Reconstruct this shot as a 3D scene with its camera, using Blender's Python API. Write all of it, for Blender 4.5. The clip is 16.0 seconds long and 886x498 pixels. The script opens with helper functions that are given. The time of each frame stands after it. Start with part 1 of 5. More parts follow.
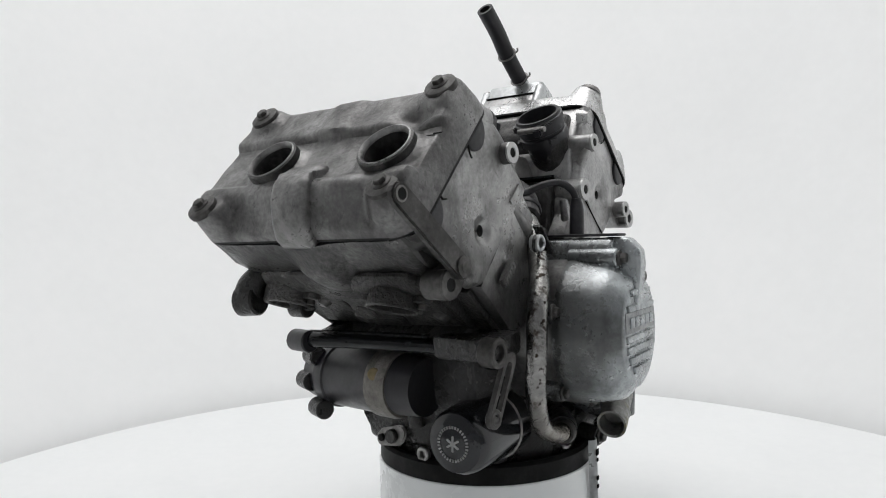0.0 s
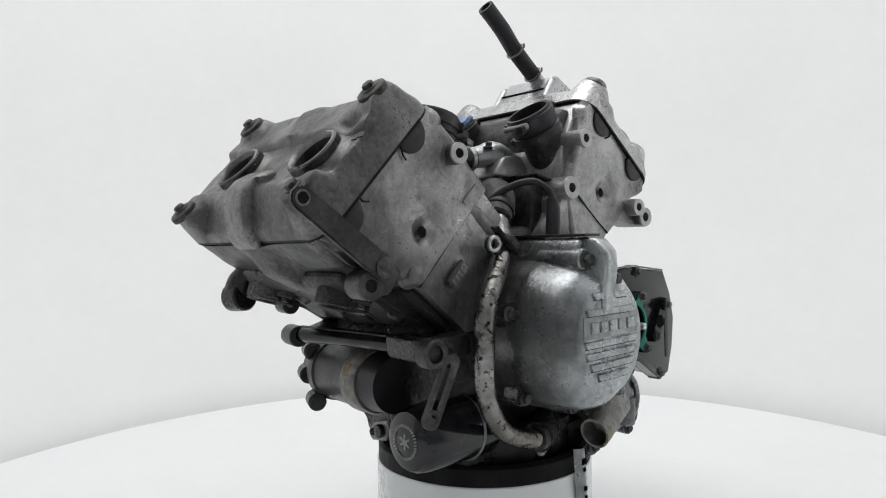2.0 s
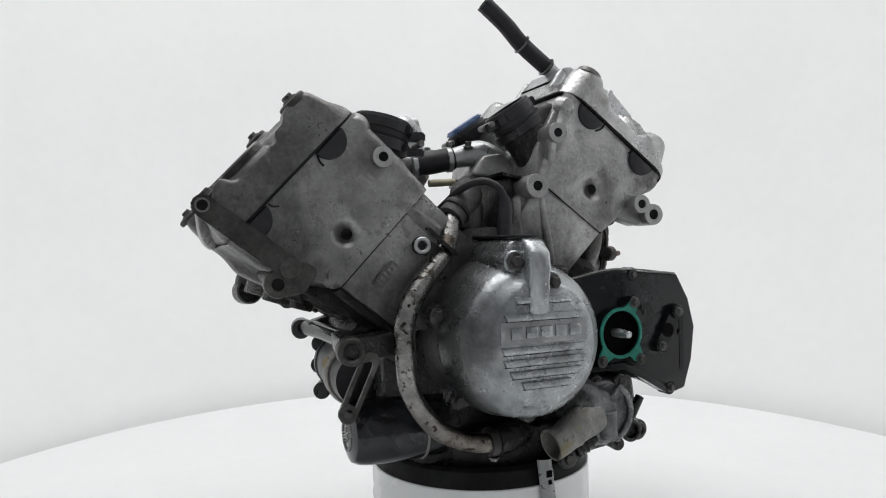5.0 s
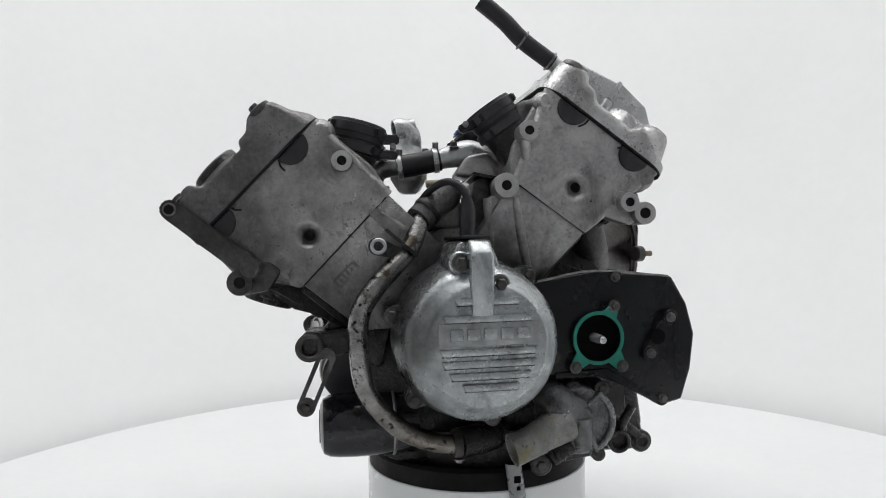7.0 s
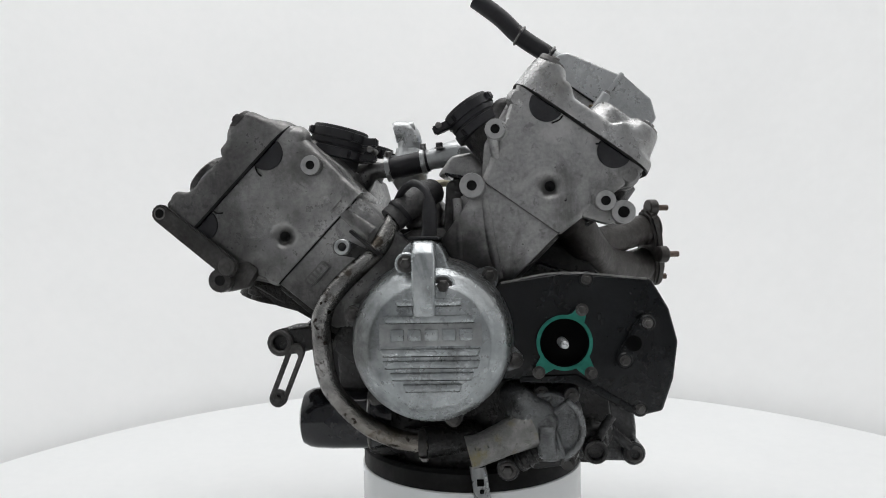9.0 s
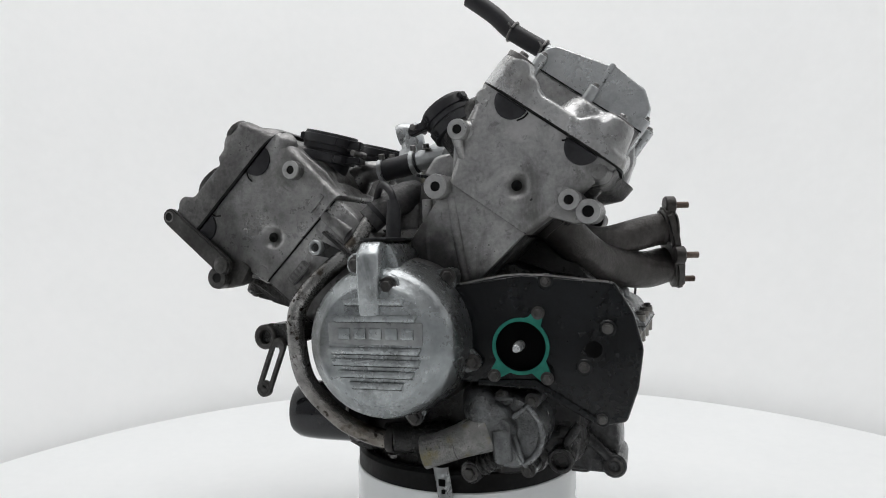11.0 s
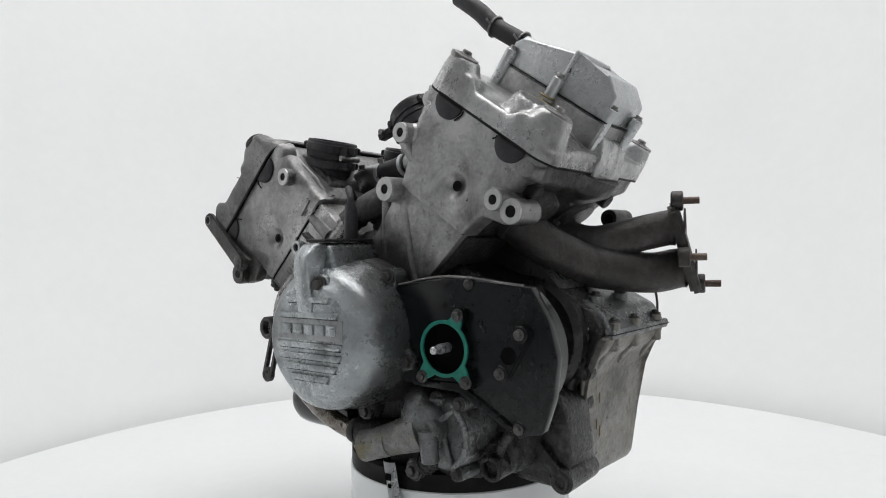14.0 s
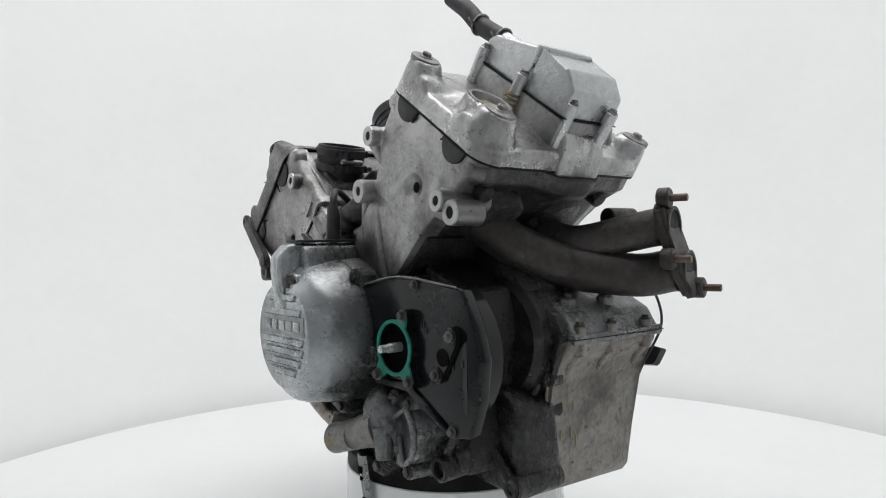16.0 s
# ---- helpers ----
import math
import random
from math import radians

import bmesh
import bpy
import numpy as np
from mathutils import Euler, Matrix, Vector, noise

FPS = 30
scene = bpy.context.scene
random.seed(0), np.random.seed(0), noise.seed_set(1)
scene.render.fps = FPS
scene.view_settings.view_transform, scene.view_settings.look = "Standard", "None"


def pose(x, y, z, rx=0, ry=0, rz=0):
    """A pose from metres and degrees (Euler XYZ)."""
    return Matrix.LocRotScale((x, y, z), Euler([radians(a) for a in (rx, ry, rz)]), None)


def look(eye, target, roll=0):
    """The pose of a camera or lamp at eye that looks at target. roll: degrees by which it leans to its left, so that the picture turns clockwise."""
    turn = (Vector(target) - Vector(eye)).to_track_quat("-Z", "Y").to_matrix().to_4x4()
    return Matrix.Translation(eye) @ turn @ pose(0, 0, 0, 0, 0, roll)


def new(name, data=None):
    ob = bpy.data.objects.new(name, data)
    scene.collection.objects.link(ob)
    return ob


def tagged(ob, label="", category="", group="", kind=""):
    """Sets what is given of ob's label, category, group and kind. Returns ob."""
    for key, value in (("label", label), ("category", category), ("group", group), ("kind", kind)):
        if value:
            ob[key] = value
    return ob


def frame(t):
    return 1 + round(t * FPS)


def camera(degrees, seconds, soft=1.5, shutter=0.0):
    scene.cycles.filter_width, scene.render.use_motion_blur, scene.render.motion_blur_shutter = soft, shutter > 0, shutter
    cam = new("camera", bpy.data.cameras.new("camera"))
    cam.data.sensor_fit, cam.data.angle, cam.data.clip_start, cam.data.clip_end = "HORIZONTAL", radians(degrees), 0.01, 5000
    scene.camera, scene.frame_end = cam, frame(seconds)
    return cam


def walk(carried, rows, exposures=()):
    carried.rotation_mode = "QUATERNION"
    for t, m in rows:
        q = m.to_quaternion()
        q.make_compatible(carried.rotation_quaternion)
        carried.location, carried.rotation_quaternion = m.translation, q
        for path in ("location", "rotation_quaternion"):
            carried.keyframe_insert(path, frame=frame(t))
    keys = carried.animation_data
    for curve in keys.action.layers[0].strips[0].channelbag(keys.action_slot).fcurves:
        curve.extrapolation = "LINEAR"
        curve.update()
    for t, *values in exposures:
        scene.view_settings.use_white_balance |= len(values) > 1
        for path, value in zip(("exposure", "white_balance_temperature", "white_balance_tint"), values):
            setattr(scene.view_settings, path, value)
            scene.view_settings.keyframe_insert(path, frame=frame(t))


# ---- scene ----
K = 0.75            # metres per plan unit
EYE = 0.3293        # height of the lens over the turntable
BASE = 0.1193       # height of the stand's collar, on which the engine rests
RIM = 0.0998        # height of the white pipe below the collar

cam = camera(66.94, 16.0, soft=1.0)
aim = pose(0, 0, 0, 0, 0, 1.52) @ pose(0, 0, 0, 90 - 0.495) @ pose(0, 0, 0, 0, 0, -1.173)
walk(cam, [(0.0, Matrix.Translation((0, -K, EYE)) @ aim), (16.0, Matrix.Translation((0, -K, EYE)) @ aim)])

# ---- light ----
world = bpy.data.worlds.new("world")
scene.world = world
world.use_nodes = True
world.node_tree.nodes["Background"].inputs[0].default_value = (0.9, 0.95, 1.0, 1)
world.node_tree.nodes["Background"].inputs[1].default_value = 0.05
scene.view_settings.exposure = 0.0


def area(name, x, y, z, sx, sy, watts, target, colour=(1, 1, 1)):
    lamp = bpy.data.lights.new(name, "AREA")
    lamp.shape, lamp.size, lamp.size_y, lamp.energy, lamp.color = "RECTANGLE", sx, sy, watts, colour
    ob = new(name, lamp)
    ob.matrix_world = look((x, y, z), target)
    return ob


area("ceiling_panel_light", 0.0, 0.1, 2.7, 2.1, 1.8, 34.5, (0.0, 0.15, 0.0), (1, 0.985, 0.985))


# ---- materials ----
def material(name):
    m = bpy.data.materials.new(name)
    m.use_nodes = True
    return m, m.node_tree.nodes, m.node_tree.links, m.node_tree.nodes["Principled BSDF"]


def surface(name, stops, rough=(0.4, 0.7), metal=0.0, scale=9.0, fine=160.0, bump=0.3, grime=None, grime_at=(0.52, 0.66),
            grime_scale=14.0, speck=0.0, speck_colour=(0.01, 0.01, 0.01), coat=0.0, films=(), smear=0.0, wear=None, pits=0.0):
    """A worn surface: broad tone, fine grain, smeared stains, grime, specks, rubbed spots and relief.
    films: colour that builds up along one direction, as (direction, from, to, weight, colour) in metres."""
    m, n, l, p = material(name)
    co = n.new("ShaderNodeTexCoord").outputs["Object"]

    def cloud(size, detail, rough_, vector=co, distort=0.0):
        t = n.new("ShaderNodeTexNoise")
        t.inputs["Scale"].default_value, t.inputs["Detail"].default_value = size, detail
        t.inputs["Roughness"].default_value, t.inputs["Distortion"].default_value = rough_, distort
        l.new(vector, t.inputs["Vector"])
        return t.outputs["Fac"]

    def span(value, lo, hi, top=1.0, low=0.0):
        r = n.new("ShaderNodeMapRange")
        r.inputs["From Min"].default_value, r.inputs["From Max"].default_value = lo, hi
        r.inputs["To Min"].default_value, r.inputs["To Max"].default_value = low, top
        l.new(value, r.inputs["Value"])
        return r.outputs[0]

    def sums(a, ka, b, kb=None):
        q = n.new("ShaderNodeMath")
        q.operation = "MULTIPLY_ADD"
        q.inputs[1].default_value = ka
        l.new(a, q.inputs[0])
        if kb is not None:
            k = n.new("ShaderNodeMath")
            k.operation = "MULTIPLY"
            k.inputs[1].default_value = kb
            l.new(b, k.inputs[0])
            b = k.outputs[0]
        l.new(b, q.inputs[2])
        return q.outputs[0]

    def over(under, fac, top):
        mx = n.new("ShaderNodeMix")
        mx.data_type = "RGBA"
        l.new(fac, mx.inputs["Factor"])
        l.new(under, mx.inputs["A"])
        mx.inputs["B"].default_value = (*top, 1)
        return mx.outputs["Result"]

    broad = cloud(scale, 10, 0.66)
    mix = sums(cloud(fine, 6, 0.5), 0.28, broad, 0.72)
    ramp = n.new("ShaderNodeValToRGB")
    cr = ramp.color_ramp
    cr.elements[0].position, cr.elements[1].position = 0.34, 0.66
    cr.elements[0].color, cr.elements[1].color = (*stops[0], 1), (*stops[-1], 1)
    for i, c in enumerate(stops[1:-1]):
        e = cr.elements.new(0.34 + 0.32 * (i + 1) / (len(stops) - 1))
        e.color = (*c, 1)
    l.new(mix, ramp.inputs[0])
    colour = ramp.outputs[0]
    rub = None
    if wear:
        # rubbed bright spots with ragged borders
        rub = span(cloud(24.0, 6, 0.6, distort=0.8), 0.54, 0.68, 0.6)
        colour = over(colour, rub, wear)
    if smear:
        # stains drawn out downwards by running oil and by wiping
        mp = n.new("ShaderNodeMapping")
        mp.inputs["Scale"].default_value = (1.0, 1.0, 0.34)
        mp.inputs["Rotation"].default_value = (0.25, 0.5, 0.0)
        l.new(co, mp.inputs["Vector"])
        colour = over(colour, span(cloud(30.0, 9, 0.7, mp.outputs[0], 0.9), 0.53, 0.66, smear), tuple(0.22 * c for c in stops[1]))
        colour = over(colour, span(cloud(75.0, 7, 0.7, co, 0.4), 0.585, 0.64, smear * 0.8), tuple(0.18 * c for c in stops[1]))
    if grime:
        colour = over(colour, span(cloud(grime_scale, 10, 0.68), *grime_at), grime)
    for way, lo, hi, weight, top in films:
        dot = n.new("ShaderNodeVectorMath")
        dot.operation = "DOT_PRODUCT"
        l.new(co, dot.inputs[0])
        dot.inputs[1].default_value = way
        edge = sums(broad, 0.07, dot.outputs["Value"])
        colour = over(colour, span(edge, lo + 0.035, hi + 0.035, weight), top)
    if speck:
        amount = abs(speck) - 0.06 if speck < 0 else speck
        colour = over(colour, span(cloud(130.0, 4, 0.5), 0.70 - amount, 0.76 - amount), speck_colour)
    l.new(colour, p.inputs["Base Color"])
    gloss = span(mix, 0.35, 0.65, rough[0], rough[1])
    if smear:
        gloss = sums(cloud(22.0, 8, 0.7, distort=0.6), 0.3, gloss)
        low = n.new("ShaderNodeMath")
        low.operation = "SUBTRACT"
        low.inputs[1].default_value = 0.15
        l.new(gloss, low.inputs[0])
        gloss = low.outputs[0]
    l.new(gloss, p.inputs["Roughness"])
    p.inputs["Metallic"].default_value = metal
    p.inputs["Coat Weight"].default_value = coat
    b = n.new("ShaderNodeBump")
    b.inputs["Strength"].default_value, b.inputs["Distance"].default_value = bump, 0.0012
    l.new(mix, b.inputs["Height"])
    normal = b.outputs[0]
    if pits:
        b2 = n.new("ShaderNodeBump")
        b2.inputs["Strength"].default_value, b2.inputs["Distance"].default_value = pits, 0.0015
        l.new(span(cloud(260.0, 5, 0.6), 0.40, 0.62), b2.inputs["Height"])
        l.new(normal, b2.inputs["Normal"])
        normal = b2.outputs[0]
    l.new(normal, p.inputs["Normal"])
    return m


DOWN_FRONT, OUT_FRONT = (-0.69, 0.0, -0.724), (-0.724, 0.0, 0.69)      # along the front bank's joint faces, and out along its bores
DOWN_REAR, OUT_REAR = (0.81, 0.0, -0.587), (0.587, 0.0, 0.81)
NEAR_BLACK = (0.024, 0.0235, 0.023)
ALU_FRONT = surface("dirty_cast_aluminium", [(0.078, 0.077, 0.076), (0.16, 0.158, 0.156), (0.275, 0.273, 0.269)], (0.26, 0.5), 0.62, 16, 300, 0.5,
                    (0.06, 0.058, 0.057), (0.46, 0.72), 21, -0.045, smear=0.6, wear=(0.29, 0.288, 0.282), pits=0.12)
# darkens down the joint faces and in towards the crankcase
ALU_HEAD = surface("smudged_cast_aluminium", [(0.19, 0.189, 0.187), (0.33, 0.328, 0.324), (0.48, 0.477, 0.472)], (0.24, 0.46), 0.66, 15, 300, 0.5,
                   (0.1, 0.098, 0.096), (0.47, 0.74), 20, -0.05, smear=0.6, wear=(0.46, 0.457, 0.45), pits=0.12,
                   films=((DOWN_FRONT, -0.062, 0.004, 0.85, NEAR_BLACK), (OUT_FRONT, 0.235, 0.165, 0.6, NEAR_BLACK)))
# dark oily casting; in the front plug wells it stands for shade
ALU_FLANK = surface("dark_oily_casting", [(0.023, 0.0227, 0.0223), (0.06, 0.0592, 0.058), (0.16, 0.157, 0.153)], (0.24, 0.5), 0.5, 20, 220, 0.8,
                    NEAR_BLACK, (0.46, 0.6), 24, smear=0.7, wear=(0.13, 0.127, 0.122), pits=0.22)
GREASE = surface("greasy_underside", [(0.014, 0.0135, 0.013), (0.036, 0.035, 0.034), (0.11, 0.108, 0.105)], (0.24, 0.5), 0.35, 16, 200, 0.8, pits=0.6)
# darkens towards its lower end and in along the bores
ALU = surface("cast_aluminium", [(0.25, 0.249, 0.247), (0.4, 0.398, 0.395), (0.55, 0.548, 0.544)], (0.25, 0.46), 0.66, 14, 300, 0.5,
              (0.13, 0.127, 0.124), (0.5, 0.78), 19, -0.05, smear=0.5, wear=(0.54, 0.538, 0.532), pits=0.1,
              films=((OUT_REAR, 0.215, 0.172, 0.85, NEAR_BLACK), (DOWN_REAR, -0.05, -0.012, 0.6, NEAR_BLACK)))
ALU_LID = surface("rear_cover_aluminium", [(0.31, 0.312, 0.312), (0.47, 0.473, 0.473), (0.64, 0.642, 0.64)], (0.2, 0.4), 0.72, 14, 300, 0.45,
                  (0.14, 0.132, 0.122), (0.5, 0.76), 19, -0.045, smear=0.55, wear=(0.68, 0.675, 0.66), pits=0.1,
                  films=((DOWN_REAR, -0.028, 0.02, 0.5, (0.09, 0.084, 0.076)),))
ALU_PALE = surface("pale_machined_aluminium", [(0.38, 0.395, 0.4), (0.5, 0.515, 0.52), (0.62, 0.635, 0.64)], (0.2, 0.4), 0.7, 9, 190, 0.25,
                   (0.2, 0.2, 0.2), (0.6, 0.8), 12, 0.02, smear=0.25, pits=0.15)
ALU_LUG = surface("worn_lug_face", [(0.34, 0.34, 0.338), (0.46, 0.46, 0.457), (0.56, 0.56, 0.556)], (0.25, 0.45), 0.6, 18, 220, 0.3, smear=0.45, pits=0.15)
# oily film on the front side; tone also darkens towards the back rim
ALU_COVER = surface("stained_cover_aluminium", [(0.26, 0.282, 0.29), (0.39, 0.415, 0.424), (0.55, 0.578, 0.585)], (0.18, 0.38), 0.72, 18, 220, 0.4,
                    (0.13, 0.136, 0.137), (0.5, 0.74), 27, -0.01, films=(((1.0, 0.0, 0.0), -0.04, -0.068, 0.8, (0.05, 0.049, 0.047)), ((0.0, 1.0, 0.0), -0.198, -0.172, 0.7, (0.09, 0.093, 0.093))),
                    smear=0.5, wear=(0.62, 0.645, 0.648), pits=0.1)
BLOCK = surface("oily_crankcase", [(0.008, 0.008, 0.008), (0.016, 0.0158, 0.0155), (0.045, 0.0455, 0.046)], (0.16, 0.42), 0.2, 14, 170, 0.6, pits=0.35)
BLOCK_REAR = surface("worn_rear_crankcase", [(0.12, 0.113, 0.103), (0.22, 0.209, 0.19), (0.34, 0.328, 0.31)], (0.24, 0.5), 0.5, 8, 180, 0.5,
                     (0.06, 0.055, 0.048), (0.5, 0.7), 13, 0.02, smear=0.7, wear=(0.36, 0.345, 0.32), pits=0.3)
BLOCK_SIDE = surface("black_gearbox_casting", [(0.008, 0.008, 0.008), (0.018, 0.018, 0.018), (0.06, 0.06, 0.06)], (0.14, 0.4), 0.3, 16, 170, 0.6,
                     pits=0.3, wear=(0.085, 0.083, 0.08))
PAINT = surface("satin_black_paint", [(0.0042, 0.0052, 0.006), (0.007, 0.0083, 0.0093), (0.0125, 0.0145, 0.016)], (0.12, 0.26), 0.0, 12, 200, 0.12)
RUBBER = surface("black_rubber", [(0.008, 0.008, 0.01), (0.013, 0.013, 0.016), (0.026, 0.026, 0.03)], (0.42, 0.6), 0.0, 20, 220, 0.2)
PLASTIC = surface("black_plastic", [(0.012, 0.012, 0.014), (0.017, 0.017, 0.02), (0.026, 0.026, 0.03)], (0.3, 0.5), 0.0, 20, 220, 0.15)
HOSE = surface("greyed_rubber", [(0.03, 0.03, 0.031), (0.055, 0.055, 0.056), (0.12, 0.119, 0.118)], (0.45, 0.7), 0.0, 26, 220, 0.4, smear=0.5, wear=(0.16, 0.158, 0.155), pits=0.3)
STEEL = surface("plated_steel", [(0.12, 0.115, 0.11), (0.22, 0.215, 0.21), (0.36, 0.355, 0.35)], (0.3, 0.55), 0.8, 40, 240, 0.25)
BOLT_DARK = surface("dull_bolt_steel", [(0.03, 0.029, 0.028), (0.06, 0.058, 0.056), (0.12, 0.117, 0.113)], (0.35, 0.6), 0.6, 40, 240, 0.3)
CHROME = surface("rust_flecked_chrome", [(0.12, 0.117, 0.113), (0.25, 0.246, 0.24), (0.45, 0.443, 0.433)], (0.08, 0.24), 0.95, 26, 120, 0.25,
                 (0.07, 0.06, 0.05), (0.54, 0.62), 46, 0.1, (0.03, 0.024, 0.019), pits=0.2,
                 films=(((0.1, 0.0, -1.0), -0.1, -0.04, 0.45, (0.2, 0.17, 0.13)),))
EXHAUST = surface("heat_browned_steel", [(0.03, 0.027, 0.025), (0.05, 0.046, 0.043), (0.09, 0.084, 0.08)], (0.36, 0.62), 0.4, 12, 150, 0.35, smear=0.4, pits=0.2)
STUD = surface("coppered_stud", [(0.06, 0.042, 0.034), (0.1, 0.072, 0.058), (0.17, 0.13, 0.108)], (0.4, 0.6), 0.6, 50, 260, 0.4)
GASKET = surface("green_gasket", [(0.0, 0.12, 0.085), (0.005, 0.19, 0.14), (0.02, 0.27, 0.2)], (0.5, 0.7), 0.0, 30, 200, 0.2, (0.01, 0.03, 0.025), (0.6, 0.72), 30)
BADGE = surface("dirty_badge_field", [(0.2, 0.206, 0.208), (0.31, 0.32, 0.323), (0.44, 0.45, 0.452)], (0.35, 0.6), 0.5, 26, 240, 0.5, smear=0.6)
FILTER = surface("filter_paint", [(0.008, 0.009, 0.011), (0.013, 0.014, 0.017), (0.03, 0.031, 0.034)], (0.07, 0.16), 0.0, 8, 120, 0.04)
PRINT = surface("grey_print", [(0.2, 0.2, 0.2), (0.28, 0.28, 0.28), (0.36, 0.36, 0.36)], (0.5, 0.6), 0.0, 60, 200, 0.0)
BLUE = surface("blue_rag_plastic", [(0.05, 0.09, 0.2), (0.12, 0.2, 0.4), (0.35, 0.42, 0.55)], (0.4, 0.6), 0.0, 30, 200, 0.2)
# black that paints the shade inside holes and ports
HOLE_SHADE = surface("painted_hole_shade", [(0.002, 0.002, 0.002), (0.003, 0.003, 0.003), (0.004, 0.004, 0.004)], (0.9, 1.0), 0.0, 20, 100, 0.0)
SENSOR = surface("cream_plastic", [(0.5, 0.46, 0.32), (0.6, 0.55, 0.4), (0.68, 0.63, 0.48)], (0.4, 0.6), 0.0, 30, 200, 0.1)
# black of joints and seals, also painted shade in small bores
SEAL_HOLE = surface("dark_sealer_and_hole_shade", [(0.006, 0.006, 0.006), (0.01, 0.01, 0.01), (0.02, 0.02, 0.02)], (0.4, 0.6), 0.0, 40, 200, 0.2)
# less specular, so the painted holes and other blacks stay dark
for dull, level in ((HOLE_SHADE, 0.1), (SEAL_HOLE, 0.1), (PAINT, 0.3)):
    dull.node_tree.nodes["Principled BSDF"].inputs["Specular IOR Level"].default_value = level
BRASS = surface("dull_brass", [(0.16, 0.13, 0.07), (0.25, 0.2, 0.11), (0.36, 0.3, 0.18)], (0.4, 0.6), 0.6, 40, 200, 0.3)
SCALE = surface("limed_pump_alloy", [(0.11, 0.11, 0.106), (0.21, 0.209, 0.202), (0.34, 0.337, 0.325)], (0.24, 0.5), 0.55, 24, 150, 0.5,
                (0.2, 0.175, 0.095), (0.54, 0.64), 30, 0.05, (0.05, 0.06, 0.045), smear=0.5, wear=(0.4, 0.39, 0.36), pits=0.4)
PUMP = surface("greasy_pump_alloy", [(0.09, 0.094, 0.096), (0.185, 0.192, 0.195), (0.34, 0.35, 0.354)], (0.18, 0.42), 0.65, 18, 150, 0.5, (0.02, 0.02, 0.02), (0.52, 0.64), 26, smear=0.7, pits=0.4)
PUMP_DARK = surface("blackened_pump_casting", [(0.012, 0.0122, 0.0125), (0.028, 0.0285, 0.029), (0.085, 0.086, 0.087)], (0.12, 0.36), 0.45, 20, 160, 0.5, smear=0.6, wear=(0.1, 0.101, 0.102), pits=0.3)
TABLE = surface("white_laminate", [(0.81, 0.826, 0.83), (0.83, 0.845, 0.848), (0.85, 0.861, 0.862)], (0.3, 0.4), 0.0, 3, 60, 0.02)
WALL = surface("white_studio_wall", [(0.84, 0.85, 0.85), (0.86, 0.87, 0.87), (0.88, 0.885, 0.885)], (0.7, 0.85), 0.0, 2, 40, 0.03)
# grey of the added wall, chosen for how much light it returns
BOUNCE_GREY = surface("bounce_wall_grey", [(0.44, 0.445, 0.455), (0.48, 0.485, 0.495), (0.52, 0.525, 0.535)], (0.8, 0.95), 0.0, 3, 60, 0.1)
STAND = surface("white_pipe_plastic", [(0.86, 0.885, 0.885), (0.88, 0.905, 0.905), (0.9, 0.92, 0.92)], (0.2, 0.3), 0.0, 5, 90, 0.03)


# ---- building tools ----
def part(name, bm, mat, parent=None, label="", angle=38, plan=True):
    """Links a bmesh as one mesh object. Plan units become metres over the stand's rim."""
    if plan:
        for v in bm.verts:
            if TURNED:
                v.co = skew(v.co, *TURNED)
            v.co = Vector((v.co.x * K, v.co.y * K, v.co.z * K + EYE - BASE))
    bmesh.ops.recalc_face_normals(bm, faces=bm.faces)
    for f in bm.faces:
        f.smooth = True
    me = bpy.data.meshes.new(name)
    bm.to_mesh(me)
    bm.free()
    me.set_sharp_from_angle(angle=radians(angle))
    me.materials.append(mat)
    ob = new(name, me)
    if parent:
        ob.parent = parent
    if label:
        tagged(ob, label)
    return ob


def skew(p, x0, y0):
    """The engine sits on the turntable turned by about 6 degrees."""
    return Vector((p.x - 0.1 * (p.y - y0), p.y + 0.1 * (p.x - x0), p.z))


TURNED = []


def F(a, h, y):
    """Front bank: a down along its joint faces, h out along its bores."""
    return skew(Vector((-0.69 * a - 0.724 * h, y, -0.724 * a + 0.69 * h)), -0.2, -0.19)


def R(a, h, y):
    """Rear bank."""
    return skew(Vector((0.81 * a + 0.587 * h, y, -0.587 * a + 0.81 * h)), 0.13, -0.167)


def side(a, h, y):
    return Vector((a, y, h))


def prism(points, y0, y1, at=side, bevel=0.004, segments=2, bm=None):
    """A profile carried along y from y0 to y1, its edges rounded."""
    own = bmesh.new()
    lo = [own.verts.new(at(a, h, y0)) for a, h in points]
    hi = [own.verts.new(at(a, h, y1)) for a, h in points]
    own.faces.new(lo)
    own.faces.new(hi[::-1])
    for i in range(len(points)):
        j = (i + 1) % len(points)
        own.faces.new((lo[j], lo[i], hi[i], hi[j]))
    if bevel:
        bmesh.ops.bevel(own, geom=own.edges[:], offset=bevel, segments=segments, affect="EDGES", profile=0.5, clamp_overlap=True)
    return merge(bm, own)


def merge(bm, own):
    if bm is None:
        return own
    me = bpy.data.meshes.new("tmp")
    own.to_mesh(me)
    own.free()
    bm.from_mesh(me)
    bpy.data.meshes.remove(me)
    return bm


def frame_of(axis):
    w = Vector(axis).normalized()
    u = w.cross(Vector((0, 0, 1)) if abs(w.z) < 0.9 else Vector((0, 1, 0))).normalized()
    return u, w.cross(u), w


